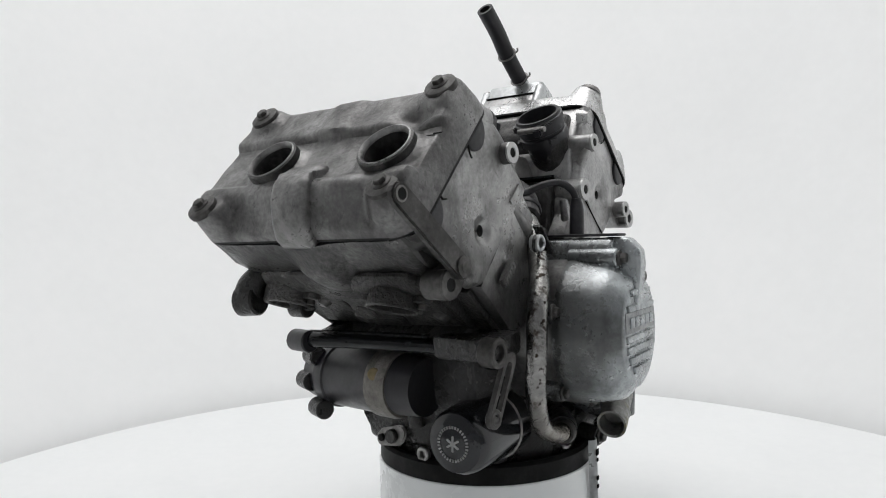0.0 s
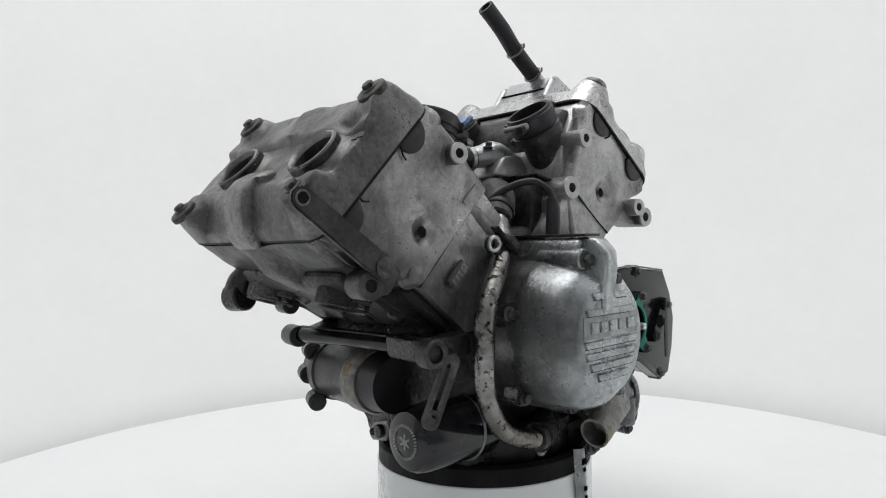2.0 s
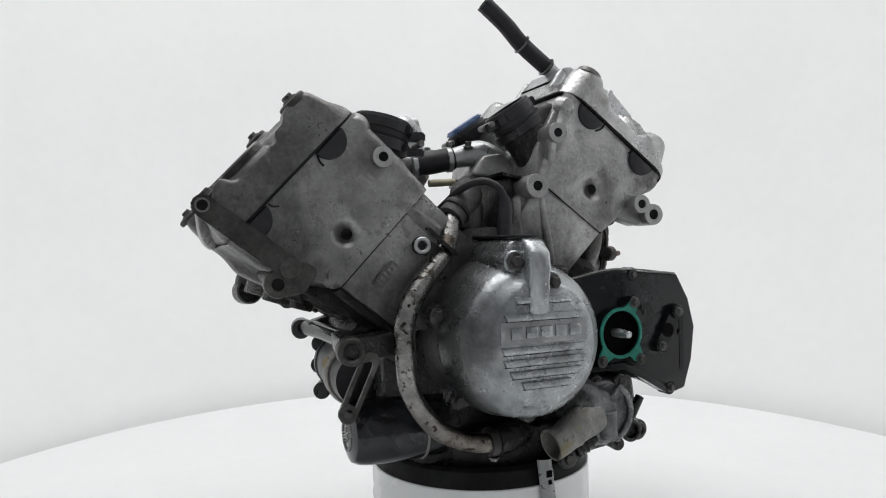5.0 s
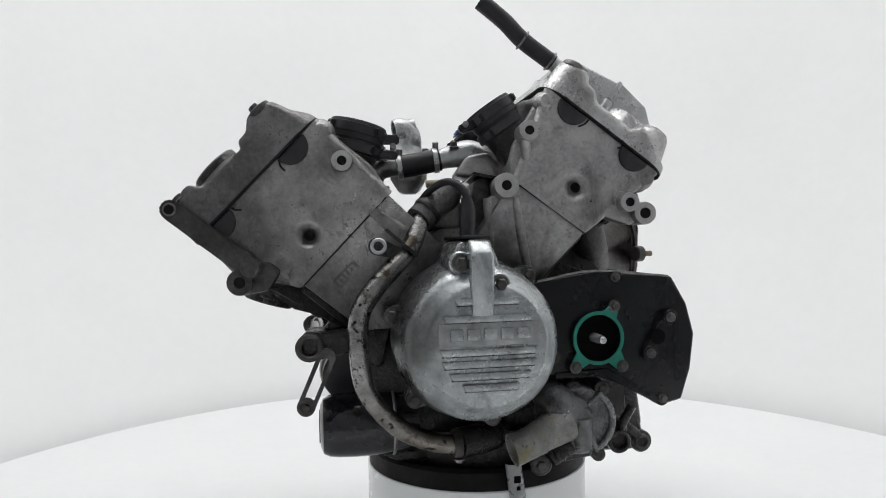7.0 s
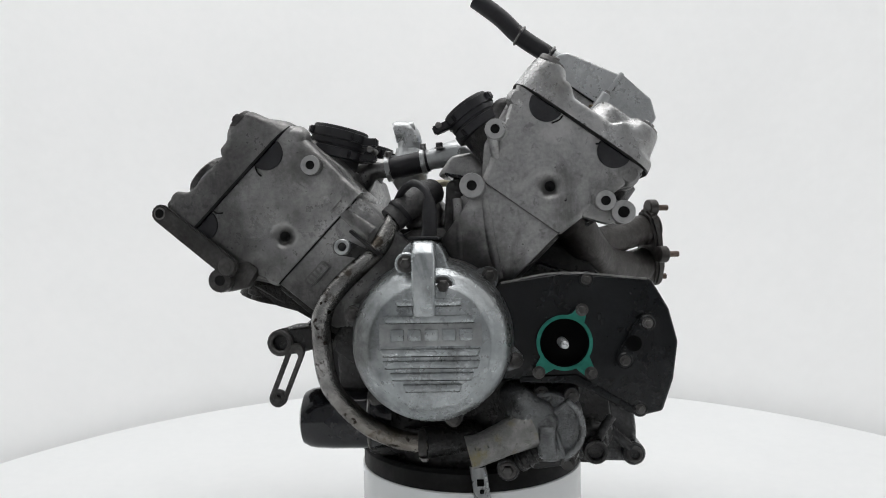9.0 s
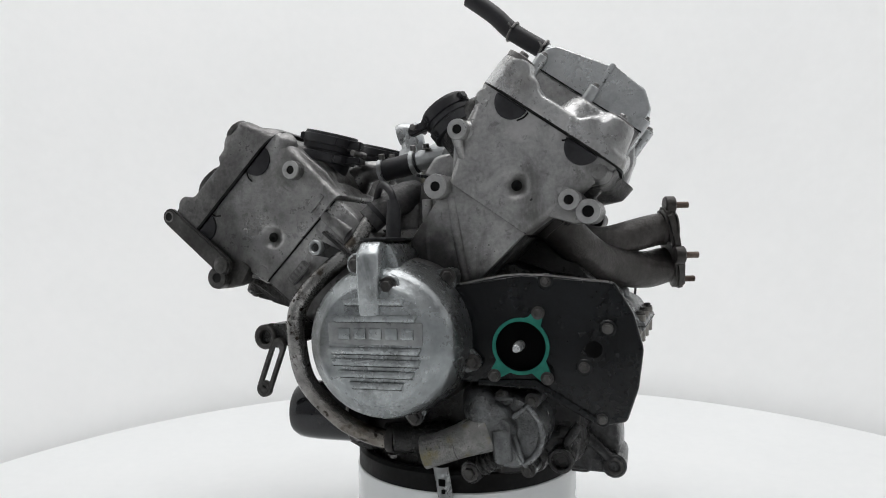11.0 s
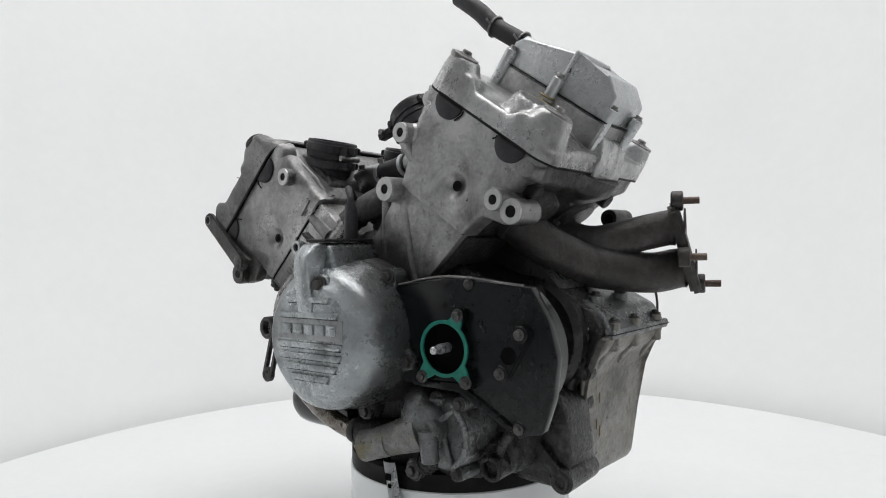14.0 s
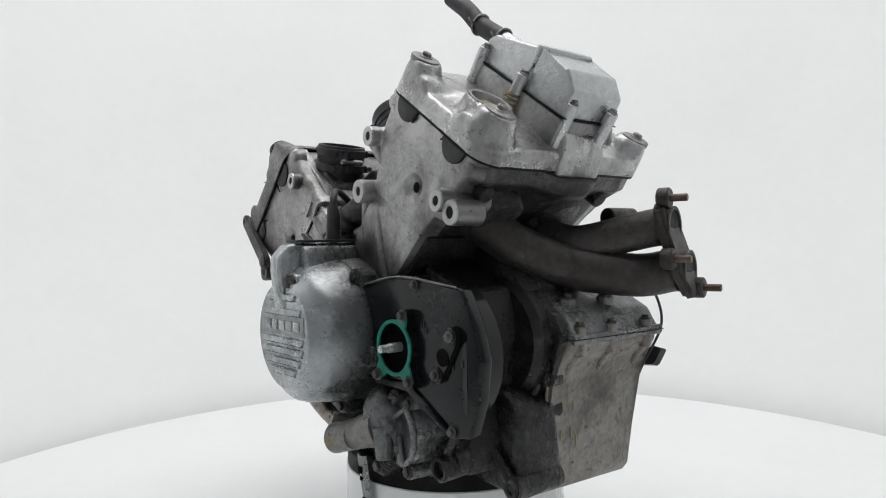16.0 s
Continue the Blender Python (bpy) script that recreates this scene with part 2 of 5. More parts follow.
def lathe(origin, axis, profile, seg=32, bm=None, cap=True):
    """Rings of (distance along the axis, radius) joined round it."""
    bm = bm or bmesh.new()
    u, v, w = frame_of(axis)
    rings = []
    for d, r in profile:
        c = Vector(origin) + w * d
        rings.append([bm.verts.new(c + (u * math.cos(6.28318 * i / seg) + v * math.sin(6.28318 * i / seg)) * max(r, 1e-5)) for i in range(seg)])
    for p, q in zip(rings, rings[1:]):
        for i in range(seg):
            bm.faces.new((p[i], p[(i + 1) % seg], q[(i + 1) % seg], q[i]))
    if cap:
        bm.faces.new(rings[0][::-1])
        bm.faces.new(rings[-1])
    return bm


def rod(p, q, r, r2=None, seg=20, bm=None, round_=0.12):
    d = (Vector(q) - Vector(p)).length
    r2 = r if r2 is None else r2
    e = min(r, r2) * round_
    return lathe(p, Vector(q) - Vector(p), [(0, r - e), (e, r), (d - e, r2), (d, r2 - e)], seg, bm)


def pipe(p, q, r, wall, seg=28, bm=None, deep=None):
    """A rod with a bore open at q's end, or a ring where deep is its whole length."""
    d = (Vector(q) - Vector(p)).length
    deep = d * 0.8 if deep is None else deep
    e = wall * 0.25
    return lathe(p, Vector(q) - Vector(p), [(0, r - e), (e, r), (d - e, r), (d, r - e), (d, r - wall + e), (d - e, r - wall), (d - deep, r - wall), (d - deep, 0)], seg, bm)


def curve_points(points, steps=8):
    pts = [Vector(p) for p in points]
    pts = [pts[0] * 2 - pts[1]] + pts + [pts[-1] * 2 - pts[-2]]
    out = []
    for i in range(1, len(pts) - 2):
        a, b, c, d = pts[i - 1:i + 3]
        for s in range(steps):
            t = s / steps
            out.append(0.5 * (2 * b + (c - a) * t + (2 * a - 5 * b + 4 * c - d) * t * t + (3 * b - a - 3 * c + d) * t ** 3))
    return out + [pts[-2]]


def sweep(points, r, seg=20, steps=8, bm=None, bore=0.0, radii=None):
    """A round tube through the points; bore: the inner radius seen at both ends."""
    bm = bm or bmesh.new()
    path = curve_points(points, steps)
    rings, u = [], None
    for i, c in enumerate(path):
        w = (path[min(i + 1, len(path) - 1)] - path[max(i - 1, 0)]).normalized()
        u = frame_of(w)[0] if u is None else (u - w * u.dot(w)).normalized()
        v = w.cross(u)
        k = r if radii is None else np.interp(i / (len(path) - 1), np.linspace(0, 1, len(radii)), radii)
        rings.append([bm.verts.new(c + (u * math.cos(6.28318 * j / seg) + v * math.sin(6.28318 * j / seg)) * k) for j in range(seg)])
    for p, q in zip(rings, rings[1:]):
        for j in range(seg):
            bm.faces.new((p[j], p[(j + 1) % seg], q[(j + 1) % seg], q[j]))
    for ring, c, d in ((rings[0], path[0], path[1]), (rings[-1], path[-1], path[-2])):
        if bore:
            k = (ring[0].co - c).length
            lip = [bm.verts.new(c + (x.co - c) * (bore / k)) for x in ring]
            deep = [bm.verts.new(x.co + (d - c).normalized() * k * 2) for x in lip]
            for j in range(seg):
                m = (j + 1) % seg
                bm.faces.new((ring[j], ring[m], lip[m], lip[j]))
                bm.faces.new((lip[j], lip[m], deep[m], deep[j]))
            bm.faces.new(deep)
        else:
            bm.faces.new(ring)
    return bm


def slab(outline, origin, u, v, thick, bevel=0.002, bm=None):
    """A plate: an outline in the plane of u and v, thickened to both sides."""
    u, v = Vector(u).normalized(), Vector(v).normalized()
    w = u.cross(v)
    own = bmesh.new()
    lo = [own.verts.new(Vector(origin) + u * a + v * b - w * thick / 2) for a, b in outline]
    hi = [own.verts.new(Vector(origin) + u * a + v * b + w * thick / 2) for a, b in outline]
    own.faces.new(lo)
    own.faces.new(hi[::-1])
    for i in range(len(outline)):
        j = (i + 1) % len(outline)
        own.faces.new((lo[j], lo[i], hi[i], hi[j]))
    if bevel:
        bmesh.ops.bevel(own, geom=own.edges[:], offset=bevel, segments=2, affect="EDGES", clamp_overlap=True)
    return merge(bm, own)


def capsule(length, r, r2=None, n=8):
    """The outline of a bar with round ends, from the origin along u."""
    r2 = r if r2 is None else r2
    return [(r * math.cos(t), r * math.sin(t)) for t in np.linspace(math.pi / 2, 1.5 * math.pi, n)] + \
           [(length + r2 * math.cos(t), r2 * math.sin(t)) for t in np.linspace(-math.pi / 2, math.pi / 2, n)]


def ringplate(outer, inner, origin, u, v, thick, bm=None):
    """A plate with a hole: two outlines with the same number of corners."""
    u, v = Vector(u).normalized(), Vector(v).normalized()
    w = u.cross(v)
    bm = bm or bmesh.new()
    rows = [[bm.verts.new(Vector(origin) + u * a + v * b + w * s * thick / 2) for a, b in o] for o, s in ((outer, -1), (outer, 1), (inner, 1), (inner, -1))]
    n = len(outer)
    for k in range(4):
        p, q = rows[k], rows[(k + 1) % 4]
        for i in range(n):
            bm.faces.new((p[i], p[(i + 1) % n], q[(i + 1) % n], q[i]))
    return bm


def bolt(name, at, axis, r, parent, mat=None, label="", height=None, washer=True, socket=False):
    """A flanged hexagon bolt whose seat is at the given place."""
    bm = bmesh.new()
    r *= 0.8
    height = height * 0.8 if height else r * 1.1
    if washer:
        lathe(at, axis, [(0, r * 1.45), (r * 0.25, r * 1.45), (r * 0.4, r * 1.15)], 18, bm)
    lathe(at, axis, [(r * 0.2, r), (height * 0.85, r), (height, r * 0.82)] + ([(height, r * 0.5), (height * 0.5, r * 0.5)] if socket else []), 6 if not socket else 16, bm)
    return part(name, bm, mat or BOLT_DARK, parent, label, 30)


def smooth(x, a, b):
    t = min(1, max(0, (x - a) / (b - a)))
    return t * t * (3 - 2 * t)


def relief(at, a0, a1, y0, y1, base, height, corner, na=74, ny=104):
    """A cast lid: a grid over the joint face, raised by height(a, y), its rim falling to the base."""
    bm = bmesh.new()
    grid = []
    for i in range(na + 1):
        row = []
        for j in range(ny + 1):
            # closer rows at the rim
            s, t = i / na, j / ny
            s = 0.5 - 0.5 * math.cos(math.pi * s)
            t = 0.5 - 0.5 * math.cos(math.pi * t)
            s, t = 0.5 * s + 0.5 * i / na, 0.5 * t + 0.5 * j / ny
            a, y = a0 + (a1 - a0) * s, y0 + (y1 - y0) * t
            ca, cy = (a0 + a1) / 2, (y0 + y1) / 2
            wa, wy = (a1 - a0) / 2, (y1 - y0) / 2
            # pull the grid's corners in to a round outline
            da, dy = a - ca, y - cy
            ea, ey = max(0, abs(da) - (wa - corner)), max(0, abs(dy) - (wy - corner))
            e = math.hypot(ea, ey)
            big = max(ea, ey)
            if e > 0 and ea > 0 and ey > 0:
                k = big / e
                a = ca + math.copysign(wa - corner + ea * k, da)
                y = cy + math.copysign(wy - corner + ey * k, dy)
            rim = corner - big if big > 0 else corner
            edge = min(rim, min(wa - abs(a - ca), wy - abs(y - cy)) if big == 0 else rim)
            h = height(a, y) * (0.12 + 0.88 * min(1, math.sqrt(max(0, 1 - (1 - min(1, edge / 0.007)) ** 2)))) if 0 < i < na and 0 < j < ny else 0.0
            row.append(bm.verts.new(at(a, base + h, y)))
        grid.append(row)
    for i in range(na):
        for j in range(ny):
            bm.faces.new((grid[i][j], grid[i + 1][j], grid[i + 1][j + 1], grid[i][j + 1]))
    return bm

# ---- the studio ----
def studio():
    bm = lathe((0, 0, -0.03), (0, 0, 1), [(0, 0.770), (0.004, 0.776), (0.027, 0.776), (0.03, 0.773)], 160)
    t = part("turntable", bm, TABLE, plan=False)
    tagged(t, "large round white laminate turntable top, clean and glossy", "turntable", kind="structure")
    bm = bmesh.new()
    bmesh.ops.create_grid(bm, x_segments=1, y_segments=1, size=2.2)
    bmesh.ops.translate(bm, verts=bm.verts, vec=(0, 0.0, -0.06))
    bmesh.ops.solidify(bm, geom=bm.faces[:], thickness=0.05)
    tagged(part("floor", bm, WALL, plan=False), "plain white studio floor under the turntable", "floor", kind="structure")
    # a seamless backdrop that rises round the turntable and opens outward
    prof = [(0.779, -0.06), (0.785, -0.01), (0.83, 0.05), (0.9, 0.14), (0.97, 0.25), (1.035, 0.37), (1.09, 0.5), (1.14, 0.66), (1.185, 0.86), (1.22, 1.1), (1.245, 1.5), (1.25, 2.8)]
    prof += [(r + 0.03, z) for r, z in prof[::-1]]
    turn = np.linspace(-0.42, math.pi + 0.42, 97)
    bm = bmesh.new()
    rows = [[bm.verts.new((r * math.cos(t), r * math.sin(t), z)) for t in turn] for r, z in prof]
    for p, q in zip(rows, rows[1:] + rows[:1]):
        for i in range(len(turn) - 1):
            bm.faces.new((p[i], p[i + 1], q[i + 1], q[i]))
    tagged(part("wall_back", bm, WALL, plan=False), "seamless white curved studio backdrop round the turntable", "wall", kind="structure")
    # walls out of view, added to control light bounced onto the engine
    bm = bmesh.new()
    bmesh.ops.create_cube(bm, size=1, matrix=Matrix.Translation((0, -2.03, 1.37)) @ Matrix.Diagonal((2.7, 0.06, 2.86, 1)))
    for s in (-1, 1):
        bmesh.ops.create_cube(bm, size=1, matrix=Matrix.Translation((1.32 * s, -1.24, 1.37)) @ Matrix.Diagonal((0.06, 1.56, 2.86, 1)))
    tagged(part("unseen_bounce_wall", bm, BOUNCE_GREY, plan=False), "unseen grey wall added behind the lens to set the bounced light", "wall", kind="structure")
    bm = bmesh.new()
    bmesh.ops.create_cube(bm, size=1, matrix=Matrix.Translation((0, -0.3, 2.83)) @ Matrix.Diagonal((2.8, 3.7, 0.05, 1)))
    tagged(part("ceiling", bm, WALL, plan=False), "plain white studio ceiling", "ceiling", kind="structure")


studio()


def stand():
    """A short length of wide white pipe with a black rubber collar inside its rim."""
    top = new("pipe_stand")
    tagged(top, "short white plastic pipe used as engine stand", "stand")
    c = (0.0125 * K, -0.028 * K, 0.0)
    r = 0.1555 * K
    part("pipe", lathe(c, (0, 0, 1), [(0, r - 0.001), (0.001, r), (RIM - 0.001, r), (RIM, r - 0.001), (RIM, r - 0.005), (RIM - 0.001, r - 0.006), (0.001, r - 0.006), (0, r - 0.005), (0, r - 0.001)], 96, cap=False), STAND, top, plan=False)
    part("collar", lathe(c, (0, 0, 1), [(RIM, r - 0.012), (RIM, r - 0.0015), (BASE - 0.003, r - 0.0015), (BASE, r - 0.005), (BASE, r - 0.01), (BASE - 0.002, r - 0.012), (RIM, r - 0.012)], 96, cap=False), SEAL_HOLE, top,
         "black rubber collar", plan=False)
    return top


STAND_THING = stand()

# ---- the engine ----
engine = new("motorcycle_engine")
engine.location = (0, 0, BASE)
tagged(engine, "dirty grey aluminium vee motorcycle engine, partly stripped, on a pipe stand", "engine")


def crankcase():
    body = prism([(-0.13, -0.09), (-0.155, -0.13), (-0.15, -0.20), (-0.125, -0.235), (-0.125, -0.27), (-0.1, -0.2805), (0.11, -0.2805), (0.13, -0.278), (0.19, -0.27), (0.205, -0.25),
                  (0.19, -0.15), (0.2, -0.10), (0.19, -0.055), (0.12, -0.03), (0.03, 0.0), (-0.05, 0.0), (-0.1, -0.05)], -0.135, 0.075, bevel=0.008)
    case = part("crankcase", body, BLOCK, engine, "oily blackened crankcase")
    # the gearbox end: a black casting with a paler plate closing its back
    rear = prism([(0.12, -0.075), (0.19, -0.062), (0.24, -0.086), (0.256, -0.112), (0.238, -0.145), (0.224, -0.165), (0.207, -0.292), (0.19, -0.312), (0.12, -0.312)], -0.042, 0.112, bevel=0.006)
    rear = part("gearbox_housing", rear, BLOCK_SIDE, engine, "black gearbox housing")
    plate = part("rear_plate", prism([(0.215, -0.115), (0.2625, -0.117), (0.259, -0.13), (0.24, -0.148), (0.23, -0.17), (0.2135, -0.296), (0.204, -0.308), (0.19, -0.308)], -0.041, 0.114, bevel=0.005, segments=3), BLOCK_REAR, rear, "grey oil-browned rear plate")
    part("top_case", prism([(0.15, -0.068), (0.19, -0.059), (0.246, -0.087), (0.263, -0.1135), (0.15, -0.1135)], -0.031, 0.12, bevel=0.005, segments=3), PUMP, rear)
    part("seam", prism([(0.2, -0.1136), (0.2664, -0.1136), (0.2663, -0.1148), (0.2, -0.1148)], -0.035, 0.1225, bevel=0.0003), SEAL_HOLE, rear)
    for y in (-0.018, 0.035, 0.098):
        part("clamp_boss", rod((0.2555, y, -0.135), (0.2575, y, -0.1), 0.0085, 0.0078), BLOCK_REAR, rear)
        bolt("bolt", (0.2575, y, -0.1), (0, 0, 1), 0.006, rear)
    for y in (-0.018, 0.035, 0.098):
        part("plate_rib", sweep([(0.2525, y, -0.128), (0.243, y, -0.14), (0.233, y, -0.158)], 0.007, 14, 5, radii=[0.0085, 0.0075, 0.004]), BLOCK_REAR, plate)
    part("plate_edge", sweep([(0.2275, -0.0415, -0.165), (0.2195, -0.042, -0.23), (0.2095, -0.0415, -0.297)], 0.0028, 10, 5), BLOCK_REAR, plate)
    # bearing recess behind the drive shaft
    part("bearing_ring", lathe((0.165, -0.034, -0.14), (0, -1, 0), [(0, 0.068), (0.01, 0.067), (0.012, 0.064), (0.012, 0.056), (0.009, 0.054), (-0.004, 0.053)], 56, cap=False), BLOCK_SIDE, rear)
    for ang in (20, 75, 300, 340):
        q = Vector((0.165 + 0.066 * math.cos(radians(ang)), -0.044, -0.14 + 0.066 * math.sin(radians(ang))))
        part("bearing_boss", rod(q + Vector((0, 0.02, 0)), q, 0.0095), BLOCK_SIDE, rear)
        bolt("bolt", q, (0, -1, 0), 0.006, rear)
    for x, y, z, r in ((0.2, -0.075, -0.232, 0.017), (0.205, -0.07, -0.262, 0.014), (0.188, -0.08, -0.268, 0.012), (0.214, -0.05, -0.2, 0.011), (0.19, -0.06, -0.205, 0.013)):
        part("cast_boss", lathe((x, y + 0.03, z), (0, -1, 0), [(0, r * 1.35), (0.022, r * 1.1), (0.031, r * 0.95), (0.034, r * 0.7), (0.034, r * 0.4), (0.026, r * 0.38), (0.026, 0)], 24, cap=False), PUMP_DARK, rear)
    for p, q in (((0.2, -0.062, -0.215), (0.214, -0.045, -0.17)), ((0.19, -0.066, -0.25), (0.165, -0.07, -0.205)), ((0.215, -0.06, -0.26), (0.222, -0.038, -0.225))):
        part("case_web", sweep([p, (Vector(p) + Vector(q)) / 2 + Vector((0.003, -0.004, 0)), q], 0.006, 12, 5), PUMP_DARK, rear)
    part("case_flange", prism([(0.15, -0.108), (0.2645, -0.108), (0.266, -0.113), (0.264, -0.1205), (0.15, -0.1205)], -0.0345, 0.122, bevel=0.0025), PUMP, rear)
    for y in (-0.006, 0.06):
        part("case_boss", rod((0.222, y, -0.105), (0.226, y, -0.07), 0.013, 0.0105), PUMP, rear)
        bolt("bolt", (0.226, y, -0.07), (0.1, 0, 1), 0.007, rear)
    part("side_rib", sweep([(0.205, -0.037, -0.185), (0.215, -0.039, -0.24), (0.212, -0.037, -0.295)], 0.006, 12, 5), BLOCK_SIDE, rear)
    for i, (y, z) in enumerate(((-0.005, -0.2), (0.012, -0.2), (-0.005, -0.235), (0.012, -0.235), (0.022, -0.245))):
        part("chalk_mark", slab([(-0.0012, -0.007), (0.001, -0.007), (0.0012, 0.007), (-0.001, 0.007)], (0.2262 + (z + 0.2) * 0.131, y - 0.012, z), (0, 1, 0.25 * (-1) ** i), (0.13, -0.2, 1), 0.0012, 0), BRASS, plate, "faded yellow marking")
    part("sump", lathe((0.0125, -0.028, -0.33), (0, 0, 1), [(0, 0.1), (0.01, 0.125), (0.04, 0.132), (0.09, 0.132)], 48), BLOCK, engine, "black oil sump")
    # the wall round the clutch and the deck between the banks
    part("clutch_case", lathe((-0.012, -0.215, -0.112), (0, 1, 0), [(0, 0.0945), (0.02, 0.0955), (0.1, 0.098), (0.12, 0.095)], 64), ALU_FRONT, engine, "grimy clutch housing wall")
    part("deck", prism([(-0.09, -0.02), (-0.08, 0.0), (-0.045, 0.02), (0.02, 0.02), (0.05, 0.01), (0.05, -0.03)], -0.15, 0.1, bevel=0.008), ALU_FLANK, engine)
    part("front_lug", rod((0.232, -0.105, -0.277), (0.226, -0.03, -0.277), 0.015), PUMP_DARK, engine, "bored mounting lug")
    part("lug_bore", pipe((0.232, -0.102, -0.277), (0.232, -0.1075, -0.277), 0.011, 0.005, deep=0.005), BOLT_DARK, engine)
    part("dipper_boss", rod((0.176, -0.15, -0.25), (0.168, -0.06, -0.23), 0.021, 0.033), PUMP_DARK, engine)
    part("lower_case", prism([(0.13, -0.18), (0.2, -0.17), (0.23, -0.19), (0.238, -0.25), (0.236, -0.27), (0.23, -0.292), (0.13, -0.292)], -0.096, -0.03, bevel=0.012, segments=3), PUMP_DARK, engine, "greasy lower casting")
    part("case_rib", sweep([(0.15, -0.104, -0.215), (0.19, -0.104, -0.235), (0.228, -0.102, -0.27)], 0.007), PUMP_DARK, engine)
    part("oil_plug", pipe((0.178, -0.12, -0.254), (0.179, -0.168, -0.257), 0.015, 0.005, deep=0.008), BLOCK, engine, "black ribbed plug")
    part("strut", sweep([(0.2, -0.155, -0.215), (0.188, -0.158, -0.232), (0.183, -0.155, -0.245)], 0.006), PUMP_DARK, engine)
    return case


crankcase()


def fcover_height(a, y):
    h = 0.044 - 0.008 * smooth(a, 0.103, 0.11) + 0.004 * smooth(a, 0.172, 0.18) - 0.028 * smooth(a, 0.186, 0.224)
    # cam housings at both ends and the rib across the middle
    h += (0.004 * (1 - smooth(a, 0.1, 0.118)) + 0.009 * smooth(a, 0.172, 0.19)) * math.exp(-((y + 0.043) / 0.022) ** 4)
    h *= 0.15 + 0.85 * smooth(a, 0.01, 0.058)
    for c in (0.068, 0.19):
        h += 0.010 * math.exp(-((a - c) / 0.017) ** 4) * (1 - smooth(y, -0.185, -0.135))
    h -= 0.012 * math.exp(-((y + 0.15) / 0.018) ** 2 - ((a - 0.095) / 0.014) ** 2)
    h += 0.006 * math.exp(-((y + 0.11) / 0.05) ** 2 - ((a - 0.2) / 0.03) ** 2)
    for ba, by, top in ((0.062, -0.172, 0.051), (0.066, 0.083, 0.051), (0.21, 0.084, 0.04), (0.2, -0.165, 0.042)):
        d = math.hypot(a - ba, y - by)
        k = 1 - smooth(d, 0.017, 0.03)
        h = h * (1 - k) + max(h, top) * k
    for pa, py in ((0.146, -0.142), (0.148, 0.015)):
        d = math.hypot(a - pa, y - py)
        k = 1 - smooth(d, 0.03, 0.042)
        h = h * (1 - k) + max(h, 0.042) * k
        h -= 0.05 * (1 - smooth(d, 0.0265, 0.029))
    return h + 0.0012 * noise.noise(Vector((a * 40, y * 40, 0)))


def rcover_height(a, y):
    h = 0.022 + 0.008 * smooth(y, -0.15, -0.09) - 0.008 * smooth(a, 0.1, 0.15)
    for c in (0.006, 0.106):
        h += 0.012 * math.exp(-((a - c) / 0.018) ** 4) * (1 - smooth(y, -0.15, -0.1))
    for ba, by, top in ((-0.018, -0.146, 0.046), (0.122, -0.136, 0.047), (0.13, 0.107, 0.042), (-0.018, 0.095, 0.046)):
        d = math.hypot(a - ba, y - by)
        k = 1 - smooth(d, 0.019, 0.03)
        h = h * (1 - k) + max(h, top) * k
    for pa, py in ((0.085, -0.12), (0.09, 0.06)):
        d = math.hypot(a - pa, y - py)
        k = 1 - smooth(d, 0.027, 0.036)
        h = h * (1 - k) + max(h, 0.045) * k
        h -= 0.05 * (1 - smooth(d, 0.0235, 0.026))
    return h + 0.001 * noise.noise(Vector((a * 40, y * 40, 3)))


def round_sheet(at, a0, a1, y0, y1, h0, h1, r):
    """A flat sheet with round corners between the heights h0 and h1."""
    bm = bmesh.new()
    pts = []
    for ca, cy, start in ((a1 - r, y1 - r, 0), (a0 + r, y1 - r, 90), (a0 + r, y0 + r, 180), (a1 - r, y0 + r, 270)):
        pts += [(ca + r * math.cos(radians(start + t)), cy + r * math.sin(radians(start + t))) for t in np.linspace(0, 90, 8)]
    lo = [bm.verts.new(at(a, h0, y)) for a, y in pts]
    hi = [bm.verts.new(at(a, h1, y)) for a, y in pts]
    bm.faces.new(lo[::-1])
    bm.faces.new(hi)
    for i in range(len(pts)):
        k = (i + 1) % len(pts)
        bm.faces.new((lo[i], lo[k], hi[k], hi[i]))
    return bm


